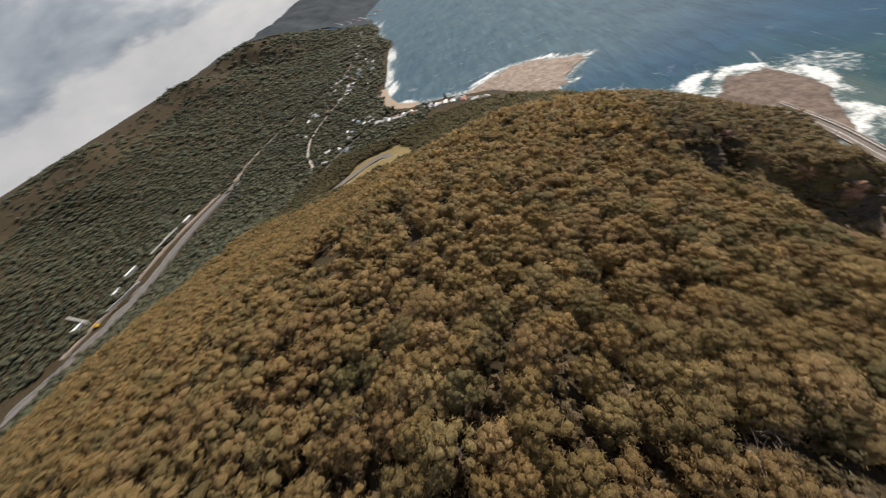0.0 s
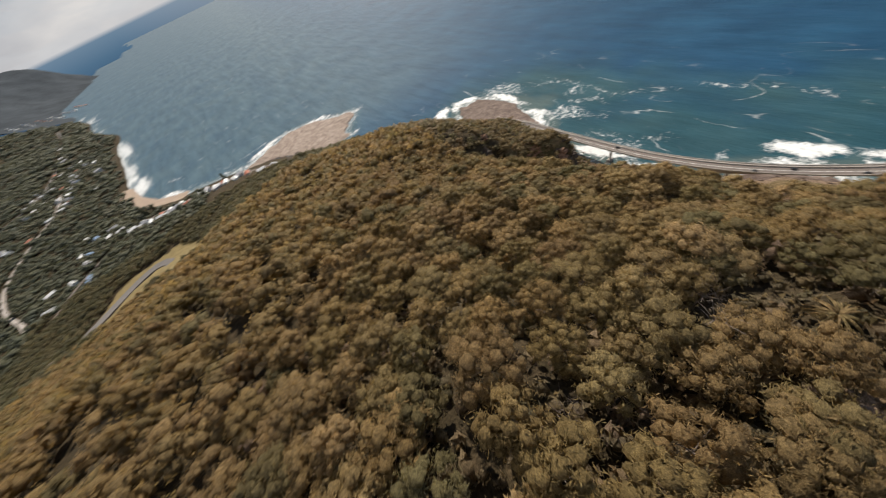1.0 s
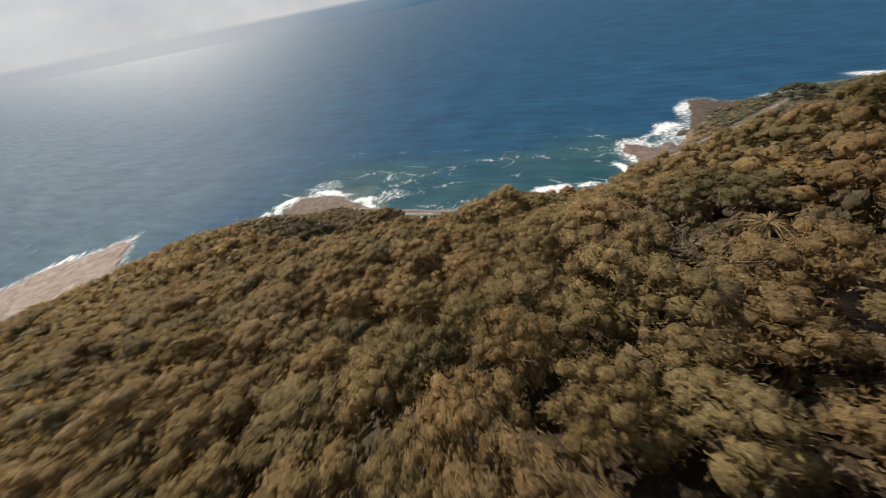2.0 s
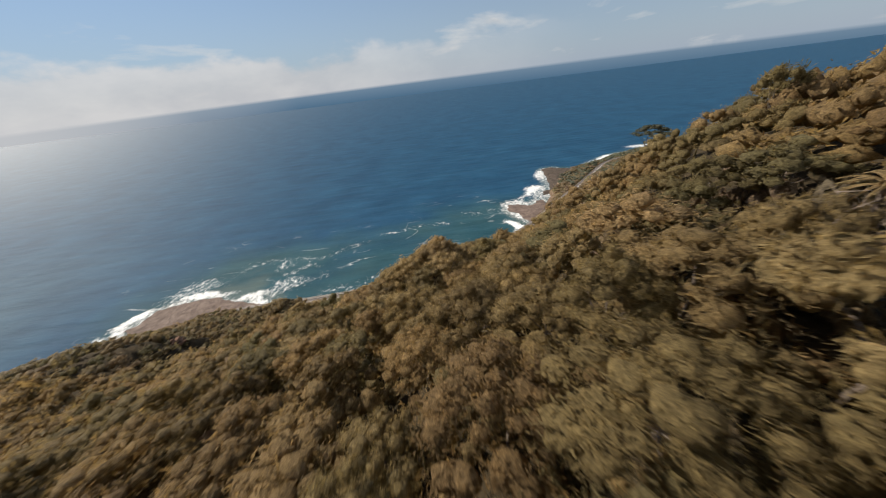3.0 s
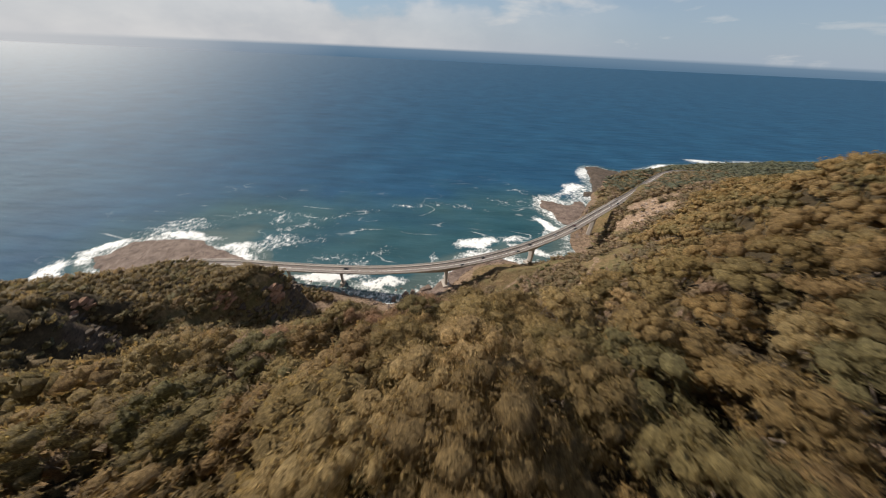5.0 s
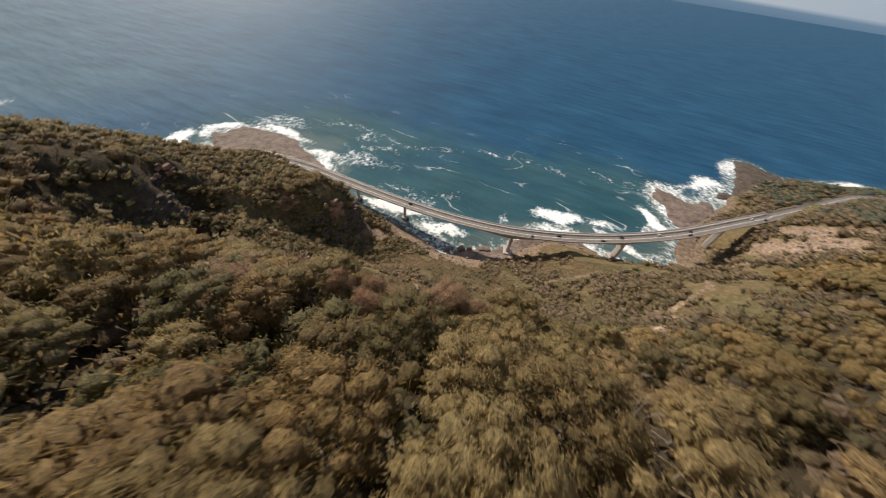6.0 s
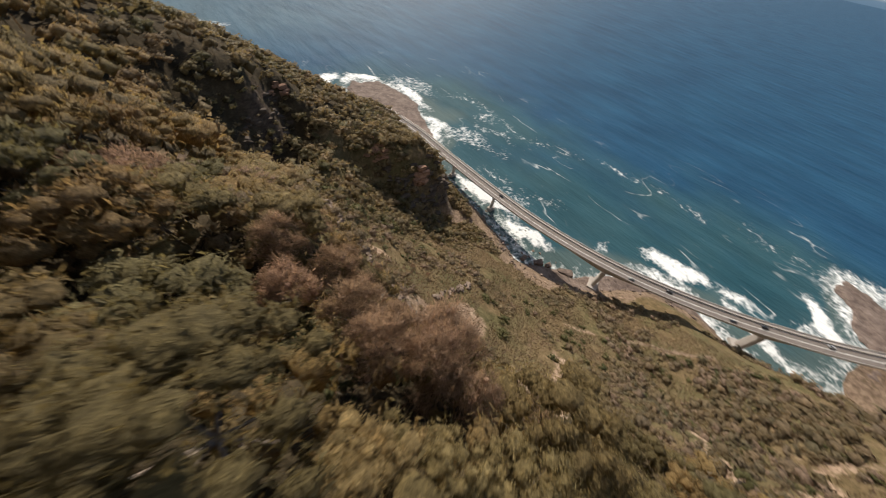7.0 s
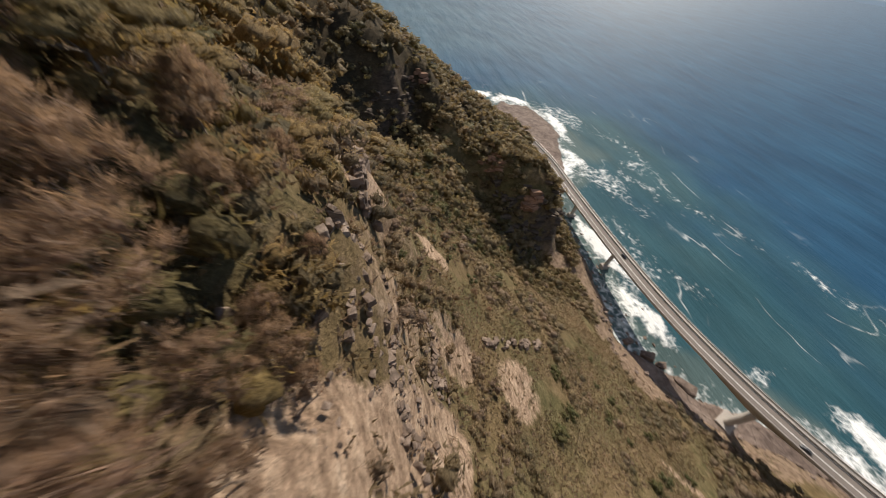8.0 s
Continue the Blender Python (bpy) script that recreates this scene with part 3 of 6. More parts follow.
def bareness(x, y):
    b = np.zeros(np.shape(x))
    for (cx, cy), r, _ in SCARS:
        b = np.maximum(b, smooth(1.3, 0.5, np.hypot(x - cx, y - cy) / r))
    # gullies and tufts cut the bare ground into streaks that run down the slope
    run = fbm(0.35 * x - 0.9 * y, 0.25 * (0.9 * x + 0.35 * y), 7.0, 3, 71) + 0.5 * fbm(x, y, 9, 3, 72)
    b = np.clip(b * (1.0 + 1.1 * run), 0, 1)
    for line in TRACKS:
        b = np.maximum(b, 0.85 * smooth(3.2, 1.0, line_gap(x + 5 * fbm(x, y, 14, 2, 73), y + 5 * fbm(x, y, 14, 2, 74), line)) * smooth(-0.5, 0.1, fbm(x, y, 11, 3, 75) + 0.1))
    return b


def slope_of(x, y):
    h = land.base(x, y)
    return np.hypot(land.base(x + 2.5, y) - h, land.base(x, y + 2.5) - h) / 2.5


def build_ground():
    xs = steps((-2600, -1400, 60), (-1400, -1170, 9), (-1170, -420, 22), (-420, 70, 7), (70, 300, 2.2), (300, 420, 4), (420, 1080, 14))
    ys = steps((-1500, -420, 40), (-420, -90, 7), (-90, 290, 2.4), (290, 620, 7), (620, 2700, 25))
    gx, gy, faces = tensor_grid(xs, ys)
    h = land(gx, gy)
    verts = np.stack([gx, gy, h], -1).reshape(-1, 3)
    # rock and rubble along the shore under the bridge
    shore = 0.8 * smooth(9.5, 5, h + 5 * fbm(gx, gy, 18, 3, 77)) * (gx > 235) * (gy < 260) * (gy > -260)
    bare = np.maximum(bareness(gx, gy), shore).ravel()
    # spur and escarpment: their shade goes into the rock colour
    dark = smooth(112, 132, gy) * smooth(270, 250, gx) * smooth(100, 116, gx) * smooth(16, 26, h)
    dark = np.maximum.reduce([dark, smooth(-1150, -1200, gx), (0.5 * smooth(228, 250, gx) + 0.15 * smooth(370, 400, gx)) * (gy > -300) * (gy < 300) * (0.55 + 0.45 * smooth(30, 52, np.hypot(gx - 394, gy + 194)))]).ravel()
    ex = np.interp(gy, [p[1] for p in FOREST_EDGE][::-1], [p[0] for p in FOREST_EDGE][::-1], left=560, right=460)
    litter = (smooth(3, -6, gx - ex) * smooth(0.6, 0.2, bareness(gx, gy))).ravel()
    keep = (h.ravel()[faces] > -14).any(1)
    verts, faces, vals = trim_grid(verts, faces, keep, {"bare": bare, "dark_shade_beds": dark, "litter": litter})
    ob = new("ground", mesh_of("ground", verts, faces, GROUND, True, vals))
    return tagged(ob, "steep coastal hillside with dry grass, bare soil and rock ledges", "hillside", kind="structure")


ground = build_ground()


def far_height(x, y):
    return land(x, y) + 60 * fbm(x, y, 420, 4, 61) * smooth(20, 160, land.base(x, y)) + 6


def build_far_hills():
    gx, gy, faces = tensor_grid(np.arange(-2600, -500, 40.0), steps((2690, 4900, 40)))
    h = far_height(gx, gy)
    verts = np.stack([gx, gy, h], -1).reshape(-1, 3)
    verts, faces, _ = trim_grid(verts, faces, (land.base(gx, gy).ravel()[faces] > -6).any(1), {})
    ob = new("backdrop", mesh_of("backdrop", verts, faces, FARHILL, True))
    return tagged(ob, "distant wooded hills along the coast, blue-grey haze put into their colour", "hills", kind="structure")


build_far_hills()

# ---- sea ----
# breakers and drifting foam: place, half length, half width, turn in degrees
BREAKERS = [((388, 4), 40, 17, -68, 1.0), ((398, -40), 24, 12, -80, 0.8), ((480, -118), 40, 17, 12, 0.75), ((425, -95), 26, 14, -35, 0.6), ((372, -95), 20, 12, -40, 0.55),
            ((270, 450), 34, 22, 40, 0.95), ((305, 440), 30, 14, 30, 0.8), ((345, 345), 40, 13, 110, 0.75), ((330, 285), 34, 11, 60, 0.85), ((297, 175), 50, 9, 92, 1.0),
            ((290, 105), 30, 10, 98, 0.95), ((440, -102), 42, 13, 34, 1.05), ((380, -62), 44, 10, 66, 0.95), ((365, -92), 18, 8, 60, 0.8), ((590, -176), 40, 12, -32, 0.9), ((690, -225), 60, 20, -25, 0.75), ((600, -180), 40, 18, -40, 0.6), ((760, -420), 50, 18, -55, 0.9), ((820, -560), 70, 14, -75, 0.8),
            ((-240, 870), 30, 14, -40, 0.8), ((-300, 1020), 60, 30, 100, 0.8), ((-330, 1200), 110, 26, 95, 0.75), ((-350, 1450), 150, 34, 98, 0.75), ((200, 680), 26, 12, 20, 0.7),
            ((150, 590), 30, 10, 60, 0.7), ((40, 800), 120, 9, -12, 0.6), ((330, 150), 30, 7, -75, 0.5), ((392, 250), 40, 12, -70, 0.42), ((345, 60), 14, 9, 20, 0.5), ((560, -150), 34, 8, -30, 0.6), ((320, 440), 34, 14, -45, 0.95), ((357, 375), 46, 11, -85, 0.95), ((343, 300), 30, 10, -70, 0.9), ((372, 395), 60, 30, -70, 0.48), ((350, 260), 40, 26, -60, 0.50), ((0, 786), 75, 12, 18, 0.9), ((128, 757), 60, 12, -38, 0.9), ((-220, 860), 60, 14, -55, 0.85), ((-215, 940), 50, 9, -50, 0.7), ((-310, 1100), 120, 22, 108, 0.8), ((-600, 2450), 240, 40, 115, 0.7)]


# thin lines of foam left behind by the swell
FOAM_LINES = [[(396, 356), (423, 343), (430, 316), (424, 284), (402, 281)], [(492, 67), (490, 43), (482, 14)], [(523, -24), (507, -46), (516, -71), (513, -93)],
              [(423, 268), (423, 210), (454, 162)], [(471, 136), (481, 107), (483, 91)], [(345, 277), (354, 239), (368, 206)], [(326, 198), (331, 170), (341, 131), (359, 117)]]


def build_sea():
    xs = steps((-1000, -420, 40), (-420, 240, 12), (240, 470, 3), (470, 900, 7), (900, 1600, 40), (1600, 4900, 220), (4900, 14000, 700))
    ys = steps((-12000, -4900, 700), (-4900, -1500, 250), (-1500, -480, 40), (-480, -180, 7), (-180, 480, 3.4), (480, 960, 9), (960, 2400, 40), (2400, 4900, 180), (4900, 14000, 700))
    gx, gy, faces = tensor_grid(xs, ys)
    bed = land.base(gx, gy)
    rough = fbm(gx, gy, 60, 4, 21)
    edge = np.minimum.reduce([line_gap(gx, gy, SHORE)] + [np.maximum(-inside_gap(gx, gy, ring), 0) for ring in PLATFORMS])
    shoal = np.clip(1 - edge / 290 + 0.25 * rough, 0, 1) * smooth(720, 450, gx + 0.18 * np.abs(gy - 60)) * smooth(620, 300, gy) + 0.62 * smooth(30, 0, edge)
    # bay water lightened in colour for the haze and glare over it
    shoal = np.clip(shoal + 0.2 * smooth(330, 60, gx) * smooth(420, 560, gy) * smooth(2600, 1500, gy), 0, 1)
    bay_glare = 0.85 * smooth(620, 60, gx - 0.12 * gy) * smooth(430, 760, gy)
    foam = 0.80 * smooth(30, 3, edge + 26 * rough) * (0.75 + 0.5 * fbm(gx, gy, 90, 2, 33))
    bend = fbm(gx, gy, 34, 3, 29)
    for (cx, cy), a, b, turn, strength in BREAKERS:
        c, s = math.cos(radians(turn)), math.sin(radians(turn))
        u = ((gx - cx) * c + (gy - cy) * s) / a
        v = ((gy - cy) * c - (gx - cx) * s + 16 * bend) / b
        foam = np.maximum(foam, strength * smooth(1.15, 0.35, np.hypot(u, v + 0.35 * u * u) + 0.35 * rough))
    for line in FOAM_LINES:
        gap = line_gap(gx + 14 * fbm(gx, gy, 26, 3, 53), gy + 14 * fbm(gx, gy, 26, 3, 54), line)
        foam = np.maximum(foam, (0.44 + 0.4 * fbm(gx, gy, 40, 2, 55)) * smooth(4.0, 0.8, gap))
        foam = np.maximum(foam, 0.24 * smooth(20, 4, gap))
    wave = 0.35 * np.sin((gx * 0.88 + gy * 0.47) / 7 + 4 * fbm(gx, gy, 90, 2, 5)) * smooth(900, 500, gx)
    verts = np.stack([gx, gy, wave * 0.5 + 0.25 * foam], -1).reshape(-1, 3)
    keep = (bed.ravel()[faces] < 6).any(1)
    verts, faces, vals = trim_grid(verts, faces, keep, {"shoal": shoal.ravel(), "foam": foam.ravel(), "bay_glare": bay_glare.ravel()})
    ob = new("water", mesh_of("water", verts, faces, SEA, True, vals))
    return tagged(ob, "deep blue ocean, teal near the shore, with white surf", "sea", kind="structure")


PLATFORM_A = [(-60, 745), (10, 770), (60, 790), (110, 760), (160, 715), (190, 690), (186, 672), (160, 640), (138, 608), (108, 575), (80, 590), (20, 680)]
PLATFORM_B = [(262, 395), (277, 410), (300, 440), (328, 418), (345, 385), (345, 345), (336, 318), (326, 288), (317, 268), (300, 262), (286, 290), (272, 345)]
PLATFORM_C = [(412, -128), (450, -127), (484, -116), (512, -106), (530, -110), (532, -126), (512, -140), (520, -152), (528, -172), (500, -178), (455, -154), (415, -146)]
PLATFORM_D = [(560, -190), (600, -215), (660, -228), (722, -246), (728, -268), (700, -310), (700, -345), (650, -320), (600, -260)]
PLATFORM_E = [(262, 96), (272, 78), (282, 66), (300, 52), (322, 38), (342, 14), (356, -22), (348, -40), (325, -12), (300, 8), (275, 40), (258, 75)]
PLATFORMS = [PLATFORM_A, PLATFORM_B, PLATFORM_C, PLATFORM_D, PLATFORM_E]


def build_platform(ring, mat, label, top=1.7, cell=2.6, seed=0, rag=9):
    xs = np.arange(min(p[0] for p in ring) - 8, max(p[0] for p in ring) + 8, cell)
    ys = np.arange(min(p[1] for p in ring) - 8, max(p[1] for p in ring) + 8, cell)
    gx, gy, faces = tensor_grid(xs, ys)
    gap = inside_gap(gx, gy, ring) + rag * fbm(gx, gy, 24, 4, seed)
    level = top * smooth(-1.5, 3, gap) + 0.9 * smooth(8, 22, gap) + 1.5 * fbm(gx, gy, 14, 4, seed + 5)
    level = np.floor(level / 0.5 + 0.5) * 0.5 * 0.7 + level * 0.3
    h = np.where(gap > -1.5, level, -2.5)
    verts = np.stack([gx, gy, h], -1).reshape(-1, 3)
    keep = (gap.ravel()[faces] > -4).any(1)
    verts, faces, _ = trim_grid(verts, faces, keep, {})
    ob = new("rock_platform", mesh_of("rock_platform", verts, faces, mat, False))
    return tagged(ob, label, "rock platform", "rock platforms")


build_sea()
build_platform(PLATFORM_A, PALE_SHELF, "long flat brown rock shelf running out into the sea", seed=41, rag=16)
build_platform(PLATFORM_B, PLATFORM_ROCK, "broad reddish brown rock shelf below the headland, ringed by surf", cell=2.0, seed=43, rag=12)
build_platform(PLATFORM_C, PLATFORM_ROCK, "narrow brown rock spit beside the bridge, with foaming water", cell=2.0, seed=45, rag=20)
build_platform(PLATFORM_D, DARK_SHADE_ROCK, "dark wet rock shelf off the far point", seed=47)
build_platform(PLATFORM_E, PLATFORM_ROCK, "uneven brown shore rock under the bridge pier", top=1.9, cell=1.6, seed=49)


# ---- bridge ----
DECK = [(284, 330, 14.0), (289, 295, 14.5), (292, 262, 15.0), (291, 215, 16.0), (290, 149, 19.0), (291, 98, 22.5), (299, 47, 26.0), (318, -1, 27.0), (345, -50, 28.5),
        (379, -100, 32.0), (425, -152, 35.0), (495, -225, 36.0), (565, -294, 36.0), (598, -330, 36.5), (612, -362, 37.5), (614, -400, 39.0)]


def spline(points, gap):
    """A smooth line through points, at even steps."""
    p = [Vector(q) for q in points]
    p = [2 * p[0] - p[1]] + p + [2 * p[-1] - p[-2]]
    out = []
    for a, b, c, d in zip(p, p[1:], p[2:], p[3:]):
        n = max(2, int((c - b).length / gap))
        for i in range(n):
            u = i / n
            out.append(0.5 * (2 * b + (c - a) * u + (2 * a - 5 * b + 4 * c - d) * u * u + (3 * b - a - 3 * c + d) * u ** 3))
    out.append(p[-2])
    return out


def sides(line):
    """Unit vectors to the seaward side of each point of a line."""
    out = []
    for i in range(len(line)):
        d = line[min(i + 1, len(line) - 1)] - line[max(i - 1, 0)]
        out.append(Vector((-d.y, d.x, 0)).normalized())
    return out


def sweep(line, profile):
    """A closed profile carried along a line; profile(i) gives (offset to the sea side, height) pairs."""
    bm = bmesh.new()
    rows = []
    for i, (p, s) in enumerate(zip(line, sides(line))):
        rows.append([bm.verts.new(p + s * u + Vector((0, 0, w))) for u, w in profile(i)])
    for a, b in zip(rows, rows[1:]):
        for k in range(len(a)):
            j = (k + 1) % len(a)
            bm.faces.new((a[k], a[j], b[j], b[k]))
    bm.faces.new(rows[0])
    bm.faces.new(rows[-1][::-1])
    bmesh.ops.recalc_face_normals(bm, faces=bm.faces)
    return bm


def rect(u0, u1, w0, w1):
    return lambda i: ((u0, w0), (u1, w0), (u1, w1), (u0, w1))


deck_line = spline(DECK, 5.0)
PIERS = [(285.5, 205, 3.4, 1.6), (288, 148, 3.4, 1.8), (300, 44, 6.4, 3.0), (347, -54, 6.4, 3.0), (419, -146, 6.0, 2.8)]
LAND_FROM = -195.0


def build_bridge():
    top = new("bridge")
    on = [p for p in deck_line if p.y > LAND_FROM - 6]

    def depth(p):
        near = min(math.hypot(p.x - x, p.y - y) for x, y, *_ in PIERS[2:])
        haunch = 2.6 + 4.0 * max(0.0, 1 - near / 50.0) ** 1.7
        return haunch if p.y < 108 else 2.6

    part("box_girder", sweep(on, lambda i: ((-3.6, -0.3), (3.6, -0.3), (2.7, -depth(on[i])), (-2.7, -depth(on[i])))), CONCRETE, top, "pale concrete box girder, deeper at the piers")
    part("deck_slab", sweep(on, lambda i: ((-6.4, -0.45), (-3.4, -0.85), (3.4, -0.85), (6.4, -0.45), (6.4, -0.12), (-6.4, -0.12))), CONCRETE, top)
    part("carriageway", sweep(on, rect(-5.7, 3.1, -0.118, 0.0)), ASPHALT, top, "worn grey asphalt carriageway")
    part("walkway", sweep(on, rect(3.62, 6.0, -0.118, 0.14)), CONCRETE, top, "raised concrete walkway")
    part("parapet", sweep(on, rect(-6.4, -6.0, -0.1, 1.0)), CONCRETE, top)
    part("parapet", sweep(on, rect(6.02, 6.4, -0.1, 0.75)), CONCRETE, top)
    part("barrier", sweep(on, rect(3.14, 3.6, -0.1, 0.95)), CONCRETE, top, "concrete barrier between lanes and walkway")
    part("guard_rail", sweep(on, rect(-6.26, -6.14, 1.28, 1.4)), RAILMETAL, top)
    part("guard_rail", sweep(on, rect(6.15, 6.27, 1.28, 1.4)), RAILMETAL, top)
    for u in (-5.35, 2.75):
        part("edge_line", sweep(on, rect(u - 0.11, u + 0.11, 0.002, 0.012)), PAINT, top, "white edge line")
    for u in (-1.5, -1.1):
        part("centre_line", sweep(on, rect(u - 0.1, u + 0.1, 0.002, 0.012)), PAINT, top, "double centre line")
    s = sides(on)
    for side, base in ((-6.2, 1.0), (6.21, 0.75)):
        post = None
        for i in range(0, len(on), 2):
            if post is None:
                bm = bmesh.new()
                box(bm, -0.08, 0.08, -0.08, 0.08, 0, 1.0)
                post = part("rail_post", bm, RAILMETAL, top)
            else:
                more = new("rail_post", post.data)
                more.parent = top
                post = more
            post.matrix_basis = Matrix.Translation(on[i] + s[i] * side + Vector((0, 0, base))) @ Matrix.Diagonal((1, 1, 1.34 - base, 1))
    # piers: tapered blades on pile caps
    for x, y, w, d in PIERS:
        i = min(range(len(on)), key=lambda k: math.hypot(on[k].x - x, on[k].y - y))
        p, side = on[i], s[i]
        along = Vector((side.y, -side.x, 0))
        foot = float(min(land(np.array([p.x]), np.array([p.y]))[0], 4.0)) - 4.0
        bm = bmesh.new()
        rows = []
        for z, k in ((foot, 1.0), (p.z - 7, 1.0), (p.z - depth(p) + 0.05, 1.12)):
            ring = []
            for u, v in ((-1, -0.6), (-0.7, -1), (0.7, -1), (1, -0.6), (1, 0.6), (0.7, 1), (-0.7, 1), (-1, 0.6)):
                q = p + side * (u * w / 2 * k) + along * (v * d / 2)
                ring.append(bm.verts.new((q.x, q.y, z)))
            rows.append(ring)
        for a, b in zip(rows, rows[1:]):
            for k in range(8):
                bm.faces.new((a[k], a[(k + 1) % 8], b[(k + 1) % 8], b[k]))
        bm.faces.new(rows[-1])
        bm.faces.new(rows[0][::-1])
        bmesh.ops.recalc_face_normals(bm, faces=bm.faces)
        pier = part("pier", bm, CONCRETE, top, "tall concrete pier")
        bm = bmesh.new()
        turn = Matrix.Translation((p.x, p.y, 0)) @ Matrix.Rotation(math.atan2(side.y, side.x), 4, "Z")
        box(bm, -w * 0.95, w * 0.95, -d * 1.25, d * 1.25, foot - 1, 2.9, turn)
        bmesh.ops.bevel(bm, geom=bm.edges[:], offset=0.25, segments=1, affect="EDGES")
        part("pile_cap", bm, CONCRETE, pier)
    return tagged(top, "curving pale concrete road bridge standing off the cliff foot", "bridge")


def build_land_road():
    on = [p for p in deck_line if p.y <= LAND_FROM + 3]
    top = tagged(new("road", None), "grey two-lane road curving round the point", "road", kind="structure")
    part("carriageway", sweep(on, rect(-5.7, 5.2, -2.5, 0.0)), ASPHALT, top)
    part("guard_rail", sweep(on, rect(5.3, 5.5, 0.0, 0.85)), RAILMETAL, top)
    for u in (-5.3, 4.9):
        part("edge_line", sweep(on, rect(u - 0.1, u + 0.1, 0.004, 0.014)), PAINT, top)
    for u in (-0.35, 0.05):
        part("centre_line", sweep(on, rect(u - 0.1, u + 0.1, 0.004, 0.014)), PAINT, top)


build_bridge()
build_land_road()


# ---- cars ----
def car_paint(name, color):
    m = plain(name, color, 0.35, 0.2, 0.08, 1.0, 0.5, 0)
    return m


GLASS = plain("dark_car_glass", (0.02, 0.025, 0.03), 0.1, 0.0, 0.1, 1.0, 0.6, 0)
TYRE = plain("black_rubber", (0.02, 0.02, 0.02), 0.85)
LAMP_RED = plain("red_lamp_glass", (0.25, 0.01, 0.01), 0.3, relief=0)
LAMP_WHITE = plain("clear_lamp_glass", (0.6, 0.6, 0.6), 0.2, relief=0)
CAR_COLORS = {"white": (0.75, 0.75, 0.74), "dark grey": (0.03, 0.032, 0.036), "silver": (0.45, 0.46, 0.47), "black": (0.012, 0.012, 0.014), "dark red": (0.12, 0.015, 0.012)}


def loft(bm, rings):
    rows = [[bm.verts.new(q) for q in ring] for ring in rings]
    n = len(rows[0])
    for a, b in zip(rows, rows[1:]):
        for k in range(n):
            bm.faces.new((a[k], a[(k + 1) % n], b[(k + 1) % n], b[k]))
    bm.faces.new(rows[0][::-1])
    bm.faces.new(rows[-1])
    bmesh.ops.recalc_face_normals(bm, faces=bm.faces)


def build_car(color_name):
    top = new("car")
    paint = car_paint(color_name.replace(" ", "_") + "_car_paint", CAR_COLORS[color_name])
    bm = bmesh.new()
    rings = []
    for y, w, lo, hi in ((-2.2, 0.72, 0.42, 0.80), (-2.05, 0.86, 0.28, 0.98), (-0.9, 0.9, 0.25, 1.02), (0.9, 0.9, 0.25, 0.98), (1.9, 0.86, 0.28, 0.84), (2.2, 0.7, 0.42, 0.68)):
        rings.append([(-w, y, lo), (w, y, lo), (w, y, hi - 0.12), (w * 0.88, y, hi), (-w * 0.88, y, hi), (-w, y, hi - 0.12)])
    loft(bm, rings)
    body = part("body", bm, paint, top)
    bm = bmesh.new()
    loft(bm, [[(-0.8, y0, 0.96), (0.8, y0, 0.96), (0.62, y1, 1.42), (-0.62, y1, 1.42)] for y0, y1 in ((-1.75, -1.2), (1.05, 0.3))])
    part("cabin", bm, paint, top)
    # each pane lies a little proud of the cabin's sloping faces
    low, high, z0, z1 = 0.74, 0.60, 1.0, 1.39
    for name, y0, y1, out in (("windscreen", 1.00, 0.36, 0.02), ("rear_window", -1.71, -1.24, -0.02)):
        bm = bmesh.new()
        loft(bm, [[(-low, y0 + d, z0), (low, y0 + d, z0), (high, y1 + d, z1), (-high, y1 + d, z1)] for d in (-out, out)])
        part(name, bm, GLASS, top, "dark tinted glass")
    for side in (-1, 1):
        for y0, y1, y2, y3 in ((-1.62, -0.38, -0.38, -1.2), (-0.28, 0.92, 0.32, -0.28)):
            bm = bmesh.new()
            loft(bm, [[(side * (0.79 + d), y0, z0), (side * (0.79 + d), y1, z0), (side * (0.645 + d), y2, z1), (side * (0.645 + d), y3, z1)] for d in (-0.03, 0.014)])
            part("side_window", bm, GLASS, top, "dark tinted glass")
    bm = bmesh.new()
    box(bm, -0.62, 0.62, -1.2, 0.3, 1.40, 1.47)
    bmesh.ops.bevel(bm, geom=bm.edges[:], offset=0.03, segments=1, affect="EDGES")
    part("roof", bm, paint, top)
    for x in (-0.84, 0.84):
        for y in (-1.35, 1.35):
            bm = bmesh.new()
            bmesh.ops.create_cone(bm, cap_ends=True, segments=14, radius1=0.33, radius2=0.33, depth=0.22, matrix=Matrix.Translation((x, y, 0.33)) @ Matrix.Rotation(radians(90), 4, "Y"))
            part("wheel", bm, TYRE, top)
    for x in (-0.62, 0.62):
        bm = bmesh.new()
        box(bm, x - 0.14, x + 0.14, 2.02, 2.17, 0.58, 0.7)
        part("headlight", bm, LAMP_WHITE, top, "clear headlight")
        bm = bmesh.new()
        box(bm, x - 0.14, x + 0.14, -2.17, -2.08, 0.7, 0.84)
        part("tail_light", bm, LAMP_RED, top, "red tail light")
    return tagged(top, color_name + " passenger car driving on the road", "car", "cars on the road")


